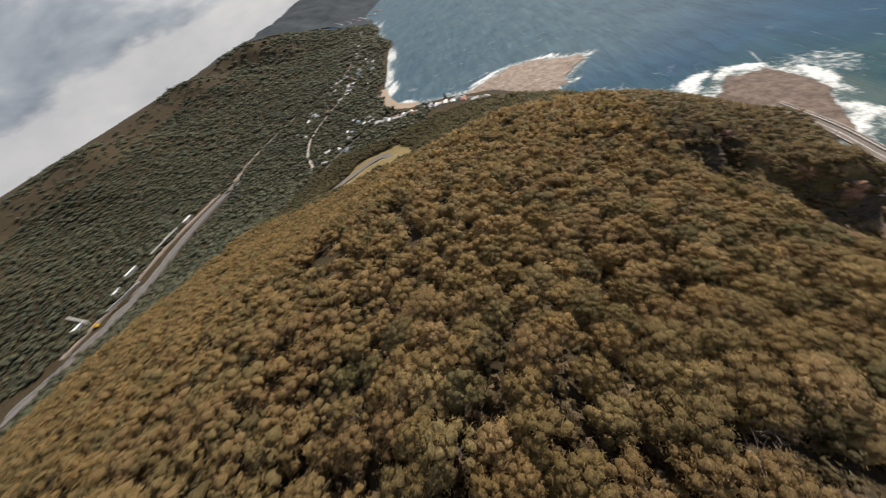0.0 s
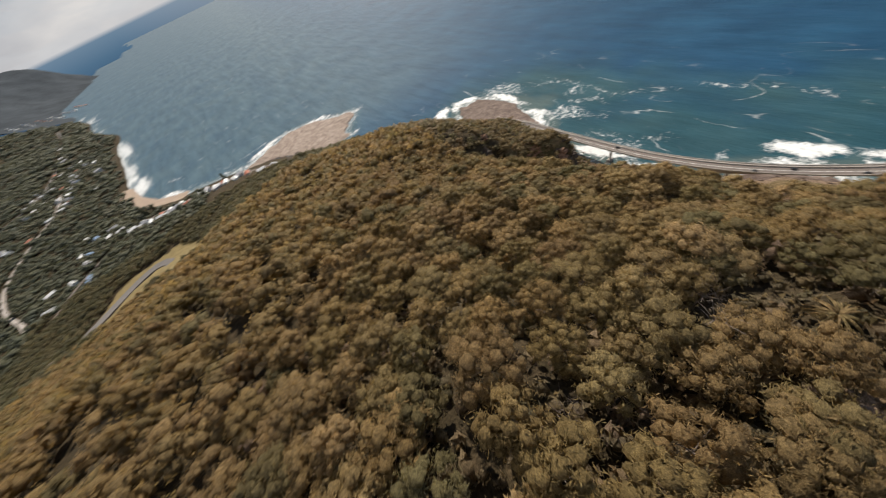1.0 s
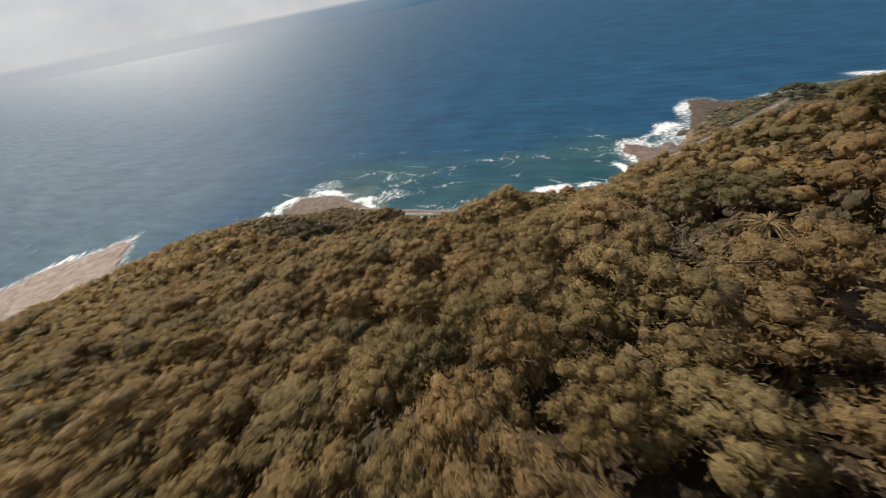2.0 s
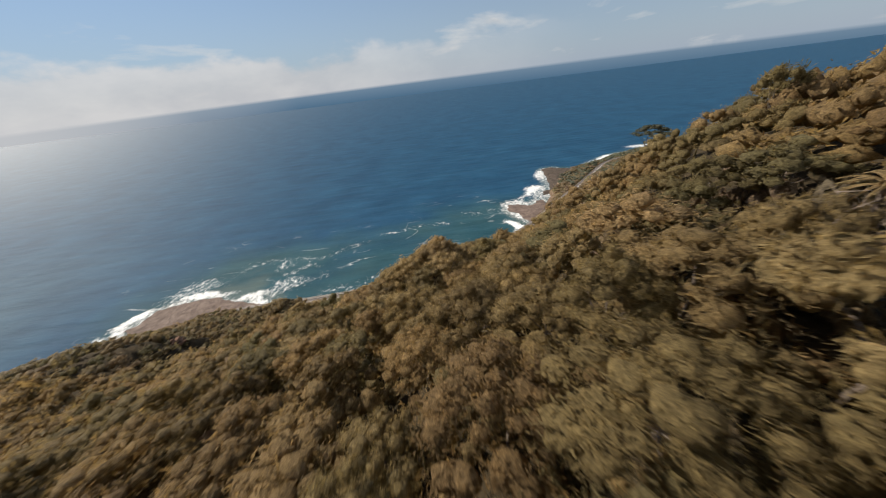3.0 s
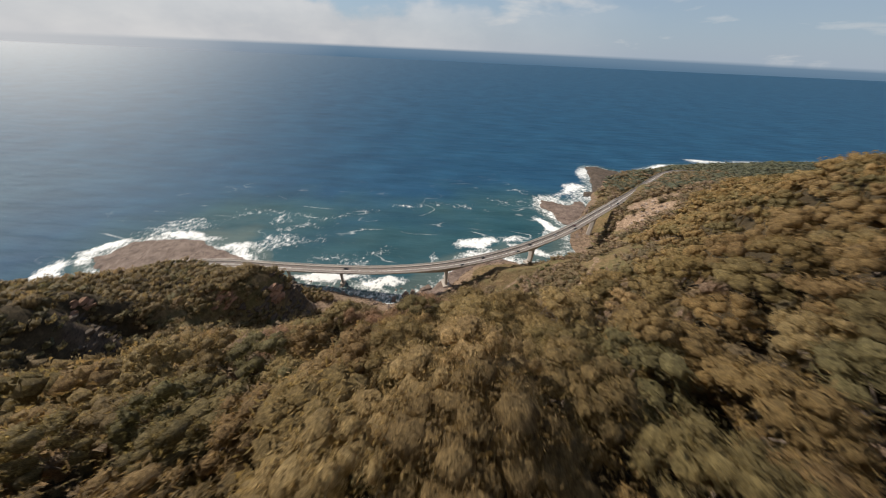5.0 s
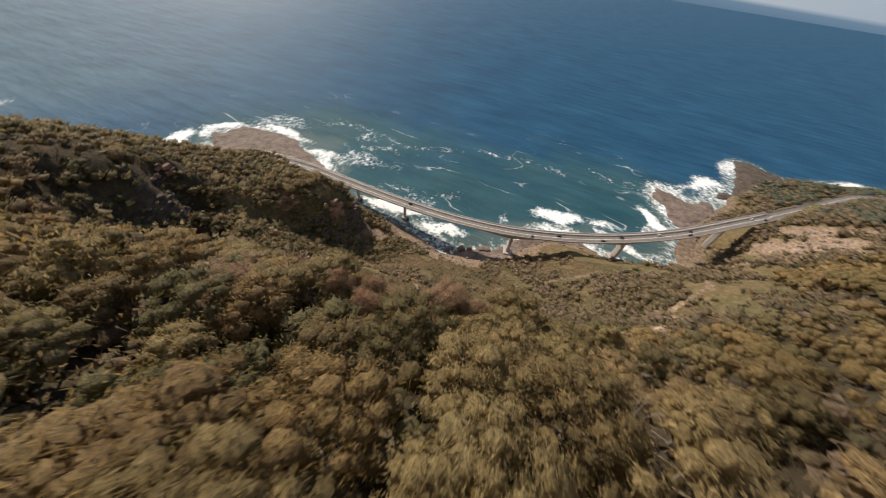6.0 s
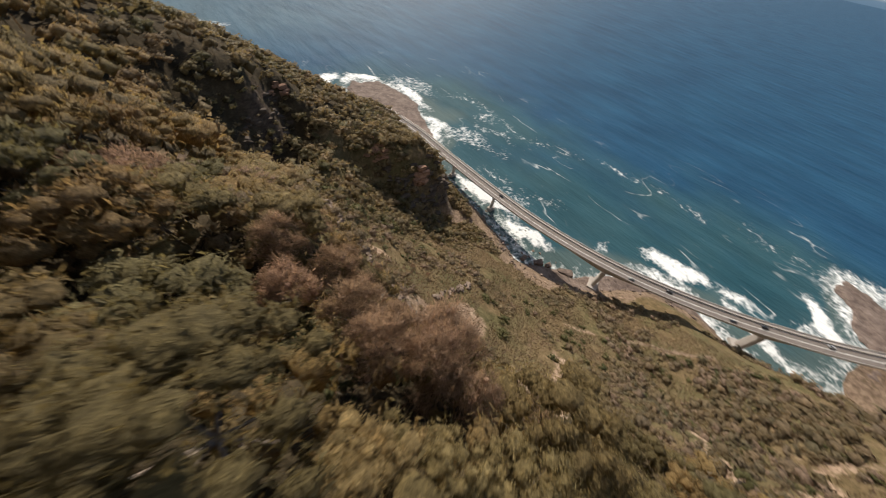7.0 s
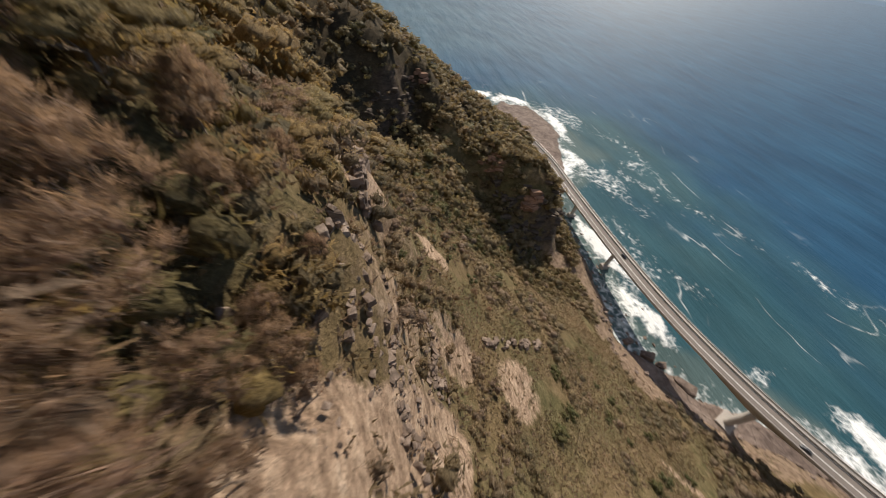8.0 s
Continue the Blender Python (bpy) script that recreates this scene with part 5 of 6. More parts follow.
def build_bushes():
    """Dark rounded bushes: a close band at the spur's foot, others one by one over the grass."""
    kinds = []
    for k in range(4):
        v, f, n = crown_mesh(460 + k, 9, 38, 0.080, clump=0.40, flat=0.75)
        kinds.append((v, f, n))
    rng = np.random.default_rng(77)
    spots = []
    for ax, ay, bx, by, spread, count, size in ((139, 133, 166, 128, 7, 34, 3.0), (160, 128, 196, 138, 6, 22, 2.6), (176, 50, 190, 64, 6, 7, 2.8), (196, 30, 232, 4, 12, 16, 2.4),
                                                (150, 96, 190, 104, 10, 14, 1.9), (205, 70, 225, 40, 12, 12, 1.8), (238, -20, 290, -50, 12, 22, 2.8), (190, -20, 240, -60, 16, 24, 2.8), (128, 72, 124, 90, 3, 6, 1.6), (106.5, 53, 111, 44, 2.6, 16, 2.0), (111, 52, 113, 47, 1.6, 6, 1.5)):
        for i in range(count):
            u = rng.random()
            spots.append((ax + (bx - ax) * u + rng.normal() * spread * 0.6, ay + (by - ay) * u + rng.normal() * spread * 0.6, size * rng.uniform(0.55, 1.25)))
    made = {}
    for i, (x, y, w) in enumerate(spots):
        z = float(land(np.array([x]), np.array([y]))[0])
        m = Matrix.Translation((x, y, z - 0.25 * w)) @ Matrix.Rotation(rng.uniform(0, 6.28), 4, "Z") @ Matrix.Diagonal((w, w * rng.uniform(0.8, 1.1), w * rng.uniform(0.7, 1.0), 1))
        k = i % 4
        if k not in made:
            top = new("bush")
            c = new("crown", mesh_of("crown", *kinds[k][:2], BUSHLEAF, True, None, kinds[k][2]))
            c.parent = top
            part("stem", trunk_mesh(470 + k, 0.8, 5, 0.7, 0.05), BARK, top, "short woody stems")
            made[k] = tagged(top, "dense dark green rounded bush on the grassy slope", "bush", "bushes on the slope")
            made[k].matrix_basis = m
        else:
            copy_thing(made[k], Matrix.Identity(4)).matrix_basis = m


def build_tussocks():
    """Dry grass tufts over the open slope."""
    x, y, rng = scatter(108, 300, -60, 150, 1.15, 17)
    h = land(x, y)
    ok = (~openness(x, y, h) | ((rng.random(len(x)) < 0.3) & (h > 9))) & (seaward(x, y) > -3) & (slope_of(x, y) < 4.5) & (fbm(x, y, 12, 3, 37) > -0.28)
    x, y, h = x[ok], y[ok], h[ok]
    shapes = []
    for k in range(5):
        r = np.random.default_rng(700 + k)
        foot = r.normal(size=(5, 2)) * 0.16
        lean = r.normal(size=(5, 2)) * 0.5
        v = []
        for f, l in zip(foot, lean):
            a = r.uniform(0, 6.283)
            w = np.array([math.cos(a), math.sin(a)]) * 0.22
            v += [(*(f - w), -0.1), (*(f + w), -0.1), (*(f + l), 1.0)]
        shapes.append((np.array(v), np.arange(15).reshape(5, 3)))
    size = rng.uniform(0.6, 1.3, len(x))
    tone = np.clip(0.5 + 0.8 * fbm(x, y, 16, 3, 38) + 0.2 * rng.normal(size=len(x)), 0, 0.999)
    merged("grass", shapes, x, y, h, size, size * 0.62, tone, TUSSOCK, "dry yellow-brown grass tufts on the steep slope", "grass", 8)


def build_she_oaks():
    """Feathery rusty trees at the cliff's edge."""
    shapes = []
    for k in range(3):
        v, f, n = crown_mesh(800 + k, 24, 220, 0.11, clump=0.34, flat=0.95, droop=0.15, needle=True)
        v[:, 2] = v[:, 2] * 1.15 + 0.55
        shapes.append(((v, f, n), trunk_mesh(820 + k, 1.7, 7, 0.42, 0.04)))
    made = {}
    rng = np.random.default_rng(83)
    for n, (x, y, tall) in enumerate(((117.0, 48.0, 6.0), (118.4, 50.2, 5.0), (115.2, 46.4, 6.5), (114.2, 50.5, 7.5), (116.4, 44.2, 5.5), (118.6, 44.6, 4.2), (117.0, 41.5, 11.0), (115.0, 40.5, 8.0), (119.6, 49.0, 3.4), (117.2, 52.6, 4.4), (112.0, 47.5, 8.0), (113.0, 54.0, 8.5), (108.5, 52.0, 8.5), (111.5, 43.0, 8.0), (113.8, 39.5, 7.5), (115.6, 36.5, 6.5), (110, 57.5, 7),
                                     (115.8, 57.0, 5.0), (114.5, 61.5, 6), (113, 66, 5.5), (116.5, 66.5, 4.5), (111.5, 74, 4.5), (116, 74.5, 4), (113, 83, 4), (119, 95, 4), (120, 31, 6.5), (126, 22, 6), (133, 12, 6), (142, 4, 6), (150, -8, 6), (146, 16, 5), (158, 8, 4.5), (168, -6, 5), (152, 88, 3.4), (157, 84, 3), (119.5, 57.5, 3.2))):
        z = float(land(np.array([x]), np.array([float(y)]))[0])
        w = tall * rng.uniform(0.28, 0.36)
        m = Matrix.Translation((x, y, z)) @ Matrix.Rotation(rng.uniform(0, 6.28), 4, "Z") @ Matrix.Diagonal((w, w, tall / 2.3, 1))
        k = n % 3
        if k not in made:
            made[k] = tree_thing("tree", shapes[k][0], RUSTY, shapes[k][1], "rusty brown feathery she-oak at the cliff edge", "tree", "she-oaks at the cliff edge")
            made[k].matrix_basis = m
        else:
            copy_thing(made[k], Matrix.Identity(4)).matrix_basis = m


def build_far_forest():
    base = [crown_mesh(500 + k, 2, 4, 0.30, clump=0.72, flat=0.35) for k in range(6)]
    x, y, rng = scatter(-1480, -150, -60, 2650, 10.5, 23)
    some = rng.random(len(x)) < np.where(y > 1500, 0.36, np.where(y > 900, 0.6, 1.0)) * np.where(x < -1310, 0.55, 1.0)
    x, y = x[some], y[some]
    x2, y2, _ = scatter(420, 900, -900, -230, 9.0, 29)
    x, y = np.concatenate([x, x2]), np.concatenate([y, y2])
    h = land(x, y)
    ok = ~openness(x, y, h) & ~((x > -430) & (x < 420) & (y < 620) & (y > -330)) & (x > -1480 - (y > 2600) * 900)
    # thinned on the escarpment's rim, where dark ground stands for its shade
    ok &= (fbm(x, y, 60, 3, 44) > -0.75) & (slope_of(x, y) < np.where(x < -1080, 0.8, 2.0)) & ~((x < -1170) & (y < 2350) & (land.base(x, y) > 214) & (land.base(x, y) < 270) & (rng.random(len(x)) < 0.7))
    x, y, h = x[ok], y[ok], h[ok]
    wide = (5.0 + 5.4 * rng.random(len(x)) ** 1.5) * np.where(y > 1500, 1.5, np.where(y > 900, 1.18, 1.0)) * np.where(x > 400, 0.95, 1.0)
    tall = wide * rng.uniform(0.55, 0.9, len(x)) * np.where(x > 400, 0.7, 1.0)
    h = h + np.where(x < 0, 4.0 * fbm(x, y, 55, 3, 45) + 1.0, 0.0)
    tone = np.clip(0.5 + 0.95 * fbm(x, y, 90, 4, 51) + 0.16 * rng.normal(size=len(x)), 0, 0.999)
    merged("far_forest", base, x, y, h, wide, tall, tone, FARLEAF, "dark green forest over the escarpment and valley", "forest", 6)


build_forest()
build_scrub()
build_understorey()
build_bushes()
build_tussocks()
build_she_oaks()
build_far_forest()


# ---- rocks ----
def angular(bm, rng, centre, size, turn=0.0, points=16):
    """A broken block of rock: the hull of random points in a box of that size."""
    cloud = rng.uniform(-1, 1, (points, 3))
    cloud = np.sign(cloud) * np.abs(cloud) ** 0.45 * np.array(size) / 2
    c, s = math.cos(turn), math.sin(turn)
    made = [bm.verts.new((centre[0] + p[0] * c - p[1] * s, centre[1] + p[0] * s + p[1] * c, centre[2] + p[2])) for p in cloud]
    out = bmesh.ops.convex_hull(bm, input=made)
    inner = [g for g in out["geom_interior"] if isinstance(g, bmesh.types.BMVert)]
    bmesh.ops.delete(bm, geom=inner, context="VERTS")


def boulder(x, y, size, turn, seed, mat, label, sink=0.25):
    rng = np.random.default_rng(seed)
    bm = bmesh.new()
    angular(bm, rng, (0, 0, 0), size, 0, 22)
    ob = part("boulder", bm, mat)
    z = max(float(land(np.array([x]), np.array([y]))[0]), -1.0)
    ob.matrix_basis = Matrix.Translation((x, y, z + size[2] * (0.5 - sink))) @ Matrix.Rotation(radians(turn), 4, "Z")
    return tagged(ob, label, "boulder", "shore boulders")


def build_boulders():
    for k, (x, y, size, turn) in enumerate(((279, 82, (9, 6, 5.5), -40), (283.5, 75, (6, 4.5, 6), -20), (290, 62, (13, 7, 5), -48), (272, 92, (7, 5, 4.5), 10), (296, 50, (4, 3, 2.5), 30))):
        boulder(x, y, size, turn, 600 + k, PLATFORM_ROCK, "large brown sandstone block fallen on the shore")
    # rubble along the waterline under the bridge
    rng = np.random.default_rng(71)
    line = [(284, 240), (281, 200), (279, 160), (273, 125), (268, 96), (279, 66), (294, 46), (318, 31), (341, 9), (350, -25)]
    bm = bmesh.new()
    for k in range(760):
        far_in = 1.0 if k % 2 else 2.2
        i = rng.integers(0, len(line) - 1)
        u = rng.random()
        x = line[i][0] + (line[i + 1][0] - line[i][0]) * u + rng.normal() * 5 * far_in
        y = line[i][1] + (line[i + 1][1] - line[i][1]) * u + rng.normal() * 4
        s = 0.5 + 2.2 * rng.random() ** 2.5
        z = max(float(land.base(np.array([x]), np.array([y]))[0]), -0.6)
        angular(bm, rng, (x, y, z + 0.2 * s), (s * 1.4, s, s * 0.8), rng.uniform(0, 3), 9)
    tagged(part("shore_rubble", bm, PLATFORM_ROCK), "loose brown boulders strewn along the waterline", "rubble", kind="stuff")


def outcrop(x, y, length, width, high, turn, count, seed, mat, label):
    """A broken ledge of rock standing out of the slope, of many angular pieces."""
    rng = np.random.default_rng(seed)
    top = new("rock_outcrop")
    c, s = math.cos(radians(turn)), math.sin(radians(turn))
    for k in range(count):
        u, v = rng.uniform(-0.5, 0.5) * length, rng.normal() * 0.22 * width
        px, py = x + u * c - v * s, y + u * s + v * c
        z = float(land(np.array([px]), np.array([py]))[0])
        size = rng.uniform(0.5, 1.0) * high
        bm = bmesh.new()
        angular(bm, rng, (px, py, z + size * 0.12), (size * rng.uniform(0.5, 1.1), size * rng.uniform(0.4, 0.8), size * rng.uniform(0.6, 1.3)), radians(turn) + rng.normal() * 0.4, 20)
        part("rock", bm, mat, top)
    return tagged(top, label, "rock outcrop", "rock outcrops")


def build_outcrops():
    pale = "broken pale grey rock ledge on the steep slope"
    outcrop(123.6, 55.5, 18, 5.0, 1.5, 108, 130, 81, CLIFF_ROCK, pale)
    outcrop(131.6, 59, 15, 4.0, 1.5, 92, 90, 82, CLIFF_ROCK, pale)
    outcrop(127, 47, 12, 5, 1.2, 100, 30, 89, CLIFF_ROCK, pale)
    outcrop(122.2, 76.5, 9, 4, 2.0, 100, 56, 83, CLIFF_ROCK, "tan and grey rock crag with shrubs on top")
    outcrop(13, 505, 34, 26, 20, 15, 15, 79, DARK_SHADE_ROCK, "rounded grey rock knob above the bay")
    outcrop(18.5, -9, 7, 5, 1.6, 25, 22, 80, CLIFF_ROCK, "low pale pinkish rock ledge between the trees")
    outcrop(118, 54, 6, 4, 1.5, 40, 18, 84, CLIFF_ROCK, "pale blocky rock in bare earth")
    outcrop(398, -196, 62, 34, 4.0, -28, 54, 78, PALE_SHELF, "pale weathered rock slabs on the open slope above the road")
    outcrop(470, -158, 90, 14, 4.5, -28, 46, 77, PLATFORM_ROCK, "jumbled brown rocks at the foot of the point")
    outcrop(119, 46, 12, 8, 0.9, 70, 40, 90, CLIFF_ROCK, "small loose stones on bare pale earth")
    outcrop(142, 40, 22, 10, 1.0, 60, 40, 91, CLIFF_ROCK, "small loose stones on bare pale earth")
    outcrop(165, 74, 30, 5, 3.2, 5, 34, 85, CLIFF_ROCK, "dark jagged rock ledge above the grassy slope")
    cliff_face((208, 219), 52, 64, 146, 174, 18, 5.0, 86, RED_ROCK, "red weathered rock face in the dark cliff", 0.35)
    cliff_face((178, 194), 68, 86, 165, 215, 30, 3.6, 88, RED_ROCK, "layered dark red rock beds in the cliff")
    cliff_face((142, 153), 104, 110, 172, 206, 9, 3.4, 87, RED_ROCK, "red rock at the cliff's upper edge")
    # dark blocks put the shade of nose and hollow into the rock's colour
    cliff_face((190, 240), 24, 66, 140, 180, 130, 4.4, 97, DARK_SHADE_ROCK, "sandstone blocks low in the cliff, coloured dark for the face's shade")
    cliff_face((121, 150), 90, 109, 148, 206, 40, 3.0, 99, DARK_SHADE_ROCK, "rock wall in the spur's hollow, coloured dark for its shade")


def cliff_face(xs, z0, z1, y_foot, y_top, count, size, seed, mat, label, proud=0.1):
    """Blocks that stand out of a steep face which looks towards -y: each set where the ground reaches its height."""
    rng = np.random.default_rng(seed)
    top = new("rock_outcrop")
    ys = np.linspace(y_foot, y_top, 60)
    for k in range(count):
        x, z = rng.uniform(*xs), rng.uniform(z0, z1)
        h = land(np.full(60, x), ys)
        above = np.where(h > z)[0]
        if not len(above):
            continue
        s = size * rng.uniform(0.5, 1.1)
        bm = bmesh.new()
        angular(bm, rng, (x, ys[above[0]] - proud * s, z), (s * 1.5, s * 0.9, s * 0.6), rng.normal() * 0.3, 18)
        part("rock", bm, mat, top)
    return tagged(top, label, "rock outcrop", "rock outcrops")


build_boulders()
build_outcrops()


# ---- single plants that stand out ----
def frond_plant(x, y, fronds, length, label):
    rng = np.random.default_rng(91)
    z = float(land(np.array([x]), np.array([y]))[0])
    top = new("palm")
    top.matrix_basis = Matrix.Translation((x, y, z)) @ Matrix.Scale(0.95, 4)
    bm = bmesh.new()
    bmesh.ops.create_cone(bm, cap_ends=True, segments=8, radius1=0.28, radius2=0.2, depth=4.6, matrix=Matrix.Translation((0, 0, 1.8)))
    part("trunk", bm, BARK, top)
    for k in range(fronds):
        a, lift = 2.4 * k, rng.uniform(0.1, 1.2)
        bm = bmesh.new()
        rows = []
        for i in range(6):
            u = i / 5
            r, h = length * u * math.cos(lift * (1 - 0.5 * u)), 4.1 + length * (math.sin(lift) * u - 0.75 * u * u)
            w = 0.17 * math.sin(math.pi * min(0.95, u + 0.12)) + 0.02
            px, py = math.cos(a), math.sin(a)
            rows.append([bm.verts.new((px * r - py * w, py * r + px * w, h - 0.12)), bm.verts.new((px * r, py * r, h)), bm.verts.new((px * r + py * w, py * r - px * w, h - 0.12))])
        for p, q in zip(rows, rows[1:]):
            for j in (0, 1):
                bm.faces.new((p[j], p[j + 1], q[j + 1], q[j]))
        part("frond", bm, GOLDLEAF, top)
    return tagged(top, label, "palm")


def bare_tree(x, y, high, seed, label):
    rng = np.random.default_rng(seed)
    z = float(land(np.array([x]), np.array([y]))[0])
    top = new("bare_tree")
    top.matrix_basis = Matrix.Translation((x, y, z))
    part("trunk", trunk_mesh(seed, high, 6, 0.5, 0.16), BARK, top)
    bm = bmesh.new()
    for k in range(46):
        a, r = rng.uniform(0, 6.283), high * rng.uniform(0.12, 0.34)
        p = Vector((math.cos(a) * r, math.sin(a) * r, high * rng.uniform(0.68, 0.92)))
        q = p + Vector((rng.normal() * 0.9, rng.normal() * 0.9, rng.uniform(0.3, 1.5)))
        side = (q - p).cross(Vector((0.3, 0.9, 0.2))).normalized() * 0.035
        back = (q - p).cross(side).normalized() * 0.035
        vs = [bm.verts.new(v) for v in (p + side, p - side, p + back, q)]
        for f in ((0, 1, 3), (1, 2, 3), (2, 0, 3), (0, 2, 1)):
            bm.faces.new([vs[i] for i in f])
    part("branch_spray", bm, BARK, top, "bare grey twigs")
    return tagged(top, label, "dead tree", "dead trees")


def layered_tree():
    """The flat-topped tree on the skyline, its leaves in level layers."""
    x, y, z = 131, -58, float(land(np.array([131.0]), np.array([-58.0]))[0])
    rng = np.random.default_rng(95)
    vs, fs, ns, at = [], [], [], 0
    for k in range(26):
        a, r = 2.4 * k, 6.4 * math.sqrt((k + 0.5) / 26)
        c = np.array([math.cos(a) * r, math.sin(a) * r, 18.5 - 0.05 * r * r + rng.normal() * 0.5])
        v, f, n = leaf_tuft(rng, c, rng.uniform(1.2, 1.9), 90, 0.26, 0.36)
        vs.append(v), fs.append(f + at), ns.append(n)
        at += len(v)
    top = new("tree")
    crown = new("crown", mesh_of("crown", np.concatenate(vs), np.concatenate(fs), FARLEAF, True, None, np.concatenate(ns)))
    crown.parent = top
    part("trunk", trunk_mesh(96, 19.2, 7, 0.42, 0.3), BARK, top)
    top.matrix_basis = Matrix.Translation((x, y, z))
    return tagged(top, "dark flat-topped tree with level leafy layers on the ridge", "tree")


def skyline_gum(x, y, tall, wide, seed):
    """A taller gum that stands out of the canopy, its leaves in a few separate level clumps."""
    v, f, n = crown_mesh(seed, 11, 90, 0.05, clump=0.27, flat=0.5)
    v[:, 2] = v[:, 2] * 0.8 + 1.15
    top = tree_thing("tree", (v, f, n), GUM, trunk_mesh(seed + 1, 1.62, 6, 0.5, 0.05), "tall olive gum tree with open clumps above the ridge", "tree", "gums on the ridge")
    z = float(land(np.array([float(x)]), np.array([float(y)]))[0])
    top.matrix_basis = Matrix.Translation((x, y, z)) @ Matrix.Rotation(seed, 4, "Z") @ Matrix.Diagonal((wide, wide, tall / 2.05, 1))


for place in ((69, -31, 12.0, 2.6, 850), (62, -25, 13.5, 3.2, 853), (65.5, -29, 10.5, 2.4, 856), (86, -44, 9.5, 2.2, 859)):
    skyline_gum(*place)
frond_plant(32.5, -4, 30, 3.4, "spiky brownish palm among the gum trees")
bare_tree(23, 6, 8.5, 92, "bare grey tree with white branches")
bare_tree(25.5, 8.5, 8.0, 93, "bare grey tree with white branches")
bare_tree(104, 20, 7.0, 94, "dry leafless grey tree on the slope")
bare_tree(-3, 12, 6.0, 98, "twisted bare dead tree among dry scrub")
layered_tree()


# ---- valley: railway, roads, houses ----
def draped(points, gap, lift):
    line = spline([(x, y, 0) for x, y in points], gap)
    z = land.base(np.array([p.x for p in line]), np.array([p.y for p in line]))
    for k in range(3):
        z = np.convolve(np.pad(z, 2, mode="edge"), np.ones(5) / 5, "valid")
    return [Vector((p.x, p.y, float(h) + lift)) for p, h in zip(line, z)]


def strip(name, points, width, mat, label, category, lift=1.2):
    line = draped(points, 14, lift)
    ob = part(name, sweep(line, rect(-width / 2, width / 2, -5, 0)), mat)
    return tagged(ob, label, category, kind="structure"), line


def build_valley():
    strip("road", [(-345, 432), (-410, 380), (-480, 330), (-560, 250)], 12, DIRT, "bare tan track along the foot of the forest", "dirt track", 1.6)
    strip("road", [p[:2] for p in RAIL[:7]], 54, GRAVEL, "wide grey gravel yard beside the railway", "yard", 0.9)
    rail, line = strip("road", RAIL_LINE, 9, GRAVEL, "broad gravel railway bed along the valley", "railway", 1.0)
    rail.name = "railway"
    for u in (-3.2, -1.7, 1.7, 3.2):
        part("rail", sweep(line, rect(u - 0.12, u + 0.12, 0.01, 0.25)), RAILMETAL, rail)
    strip("road", [(-748, 700), (-756, 760), (-752, 830), (-738, 880)], 22, DIRT, "pale bare ground beside the railway", "dirt track", 1.5)
    strip("road", VALLEY_ROAD, 7, CONCRETE, "pale winding road through the trees", "road")
    strip("road", SHORE_ROAD, 6, ASPHALT, "narrow grey road above the bay", "road")
    strip("road", [(-345, 428), (-318, 470), (-280, 512), (-240, 528), (-215, 512), (-225, 490)], 14, GRAVEL, "grey gravel yard in the grass clearing", "yard", 1.9)
    strip("road", [(-850, 200), (-822, 330), (-815, 460), (-795, 560), (-772, 650)], 18, DIRT, "bare dirt strip beside the railway", "dirt track", 1.4)
    # grass clearing and beach, draped on the land
    for ring, mat, name, label, category, lift in ((CLEARING, DRYGRASS, "grass_clearing", "dry golden grass clearing below the forest", "grass", 1.2),
                                                   ([(-345, 1070), (-325, 1060), (-300, 960), (-262, 888), (-210, 838), (-190, 828), (-205, 802), (-270, 850), (-320, 930), (-350, 1020)], SANDM, "sand", "pale brown sandy beach in the bay", "beach", 0.7)):
        xs = np.arange(min(p[0] for p in ring) - 6, max(p[0] for p in ring) + 6, 6.0)
        ys = np.arange(min(p[1] for p in ring) - 6, max(p[1] for p in ring) + 6, 6.0)
        gx, gy, faces = tensor_grid(xs, ys)
        gap = inside_gap(gx, gy, ring)
        verts = np.stack([gx, gy, np.maximum(land(gx, gy), 0.6) + lift * smooth(-4, 3, gap) - 1.5 * (gap < -3)], -1).reshape(-1, 3)
        verts, faces, _ = trim_grid(verts, faces, (gap.ravel()[faces] > -3).any(1), {})
        tagged(new(name, mesh_of(name, verts, faces, mat, True)), label, category, kind="structure")


WALLS = [plain("cream_wall", (0.66, 0.60, 0.52)), plain("white_wall", (0.76, 0.75, 0.72)), plain("brick_wall", (0.30, 0.15, 0.10))]
ROOFS = [plain("pale_tin_roof", (0.70, 0.70, 0.69), 0.5), plain("grey_roof", (0.34, 0.34, 0.35), 0.6), plain("red_tile_roof", (0.36, 0.14, 0.09), 0.8), plain("blue_tin_roof", (0.16, 0.24, 0.36), 0.6)]
PANE = plain("window_glass", (0.03, 0.035, 0.04), 0.1, spec=0.6, relief=0)


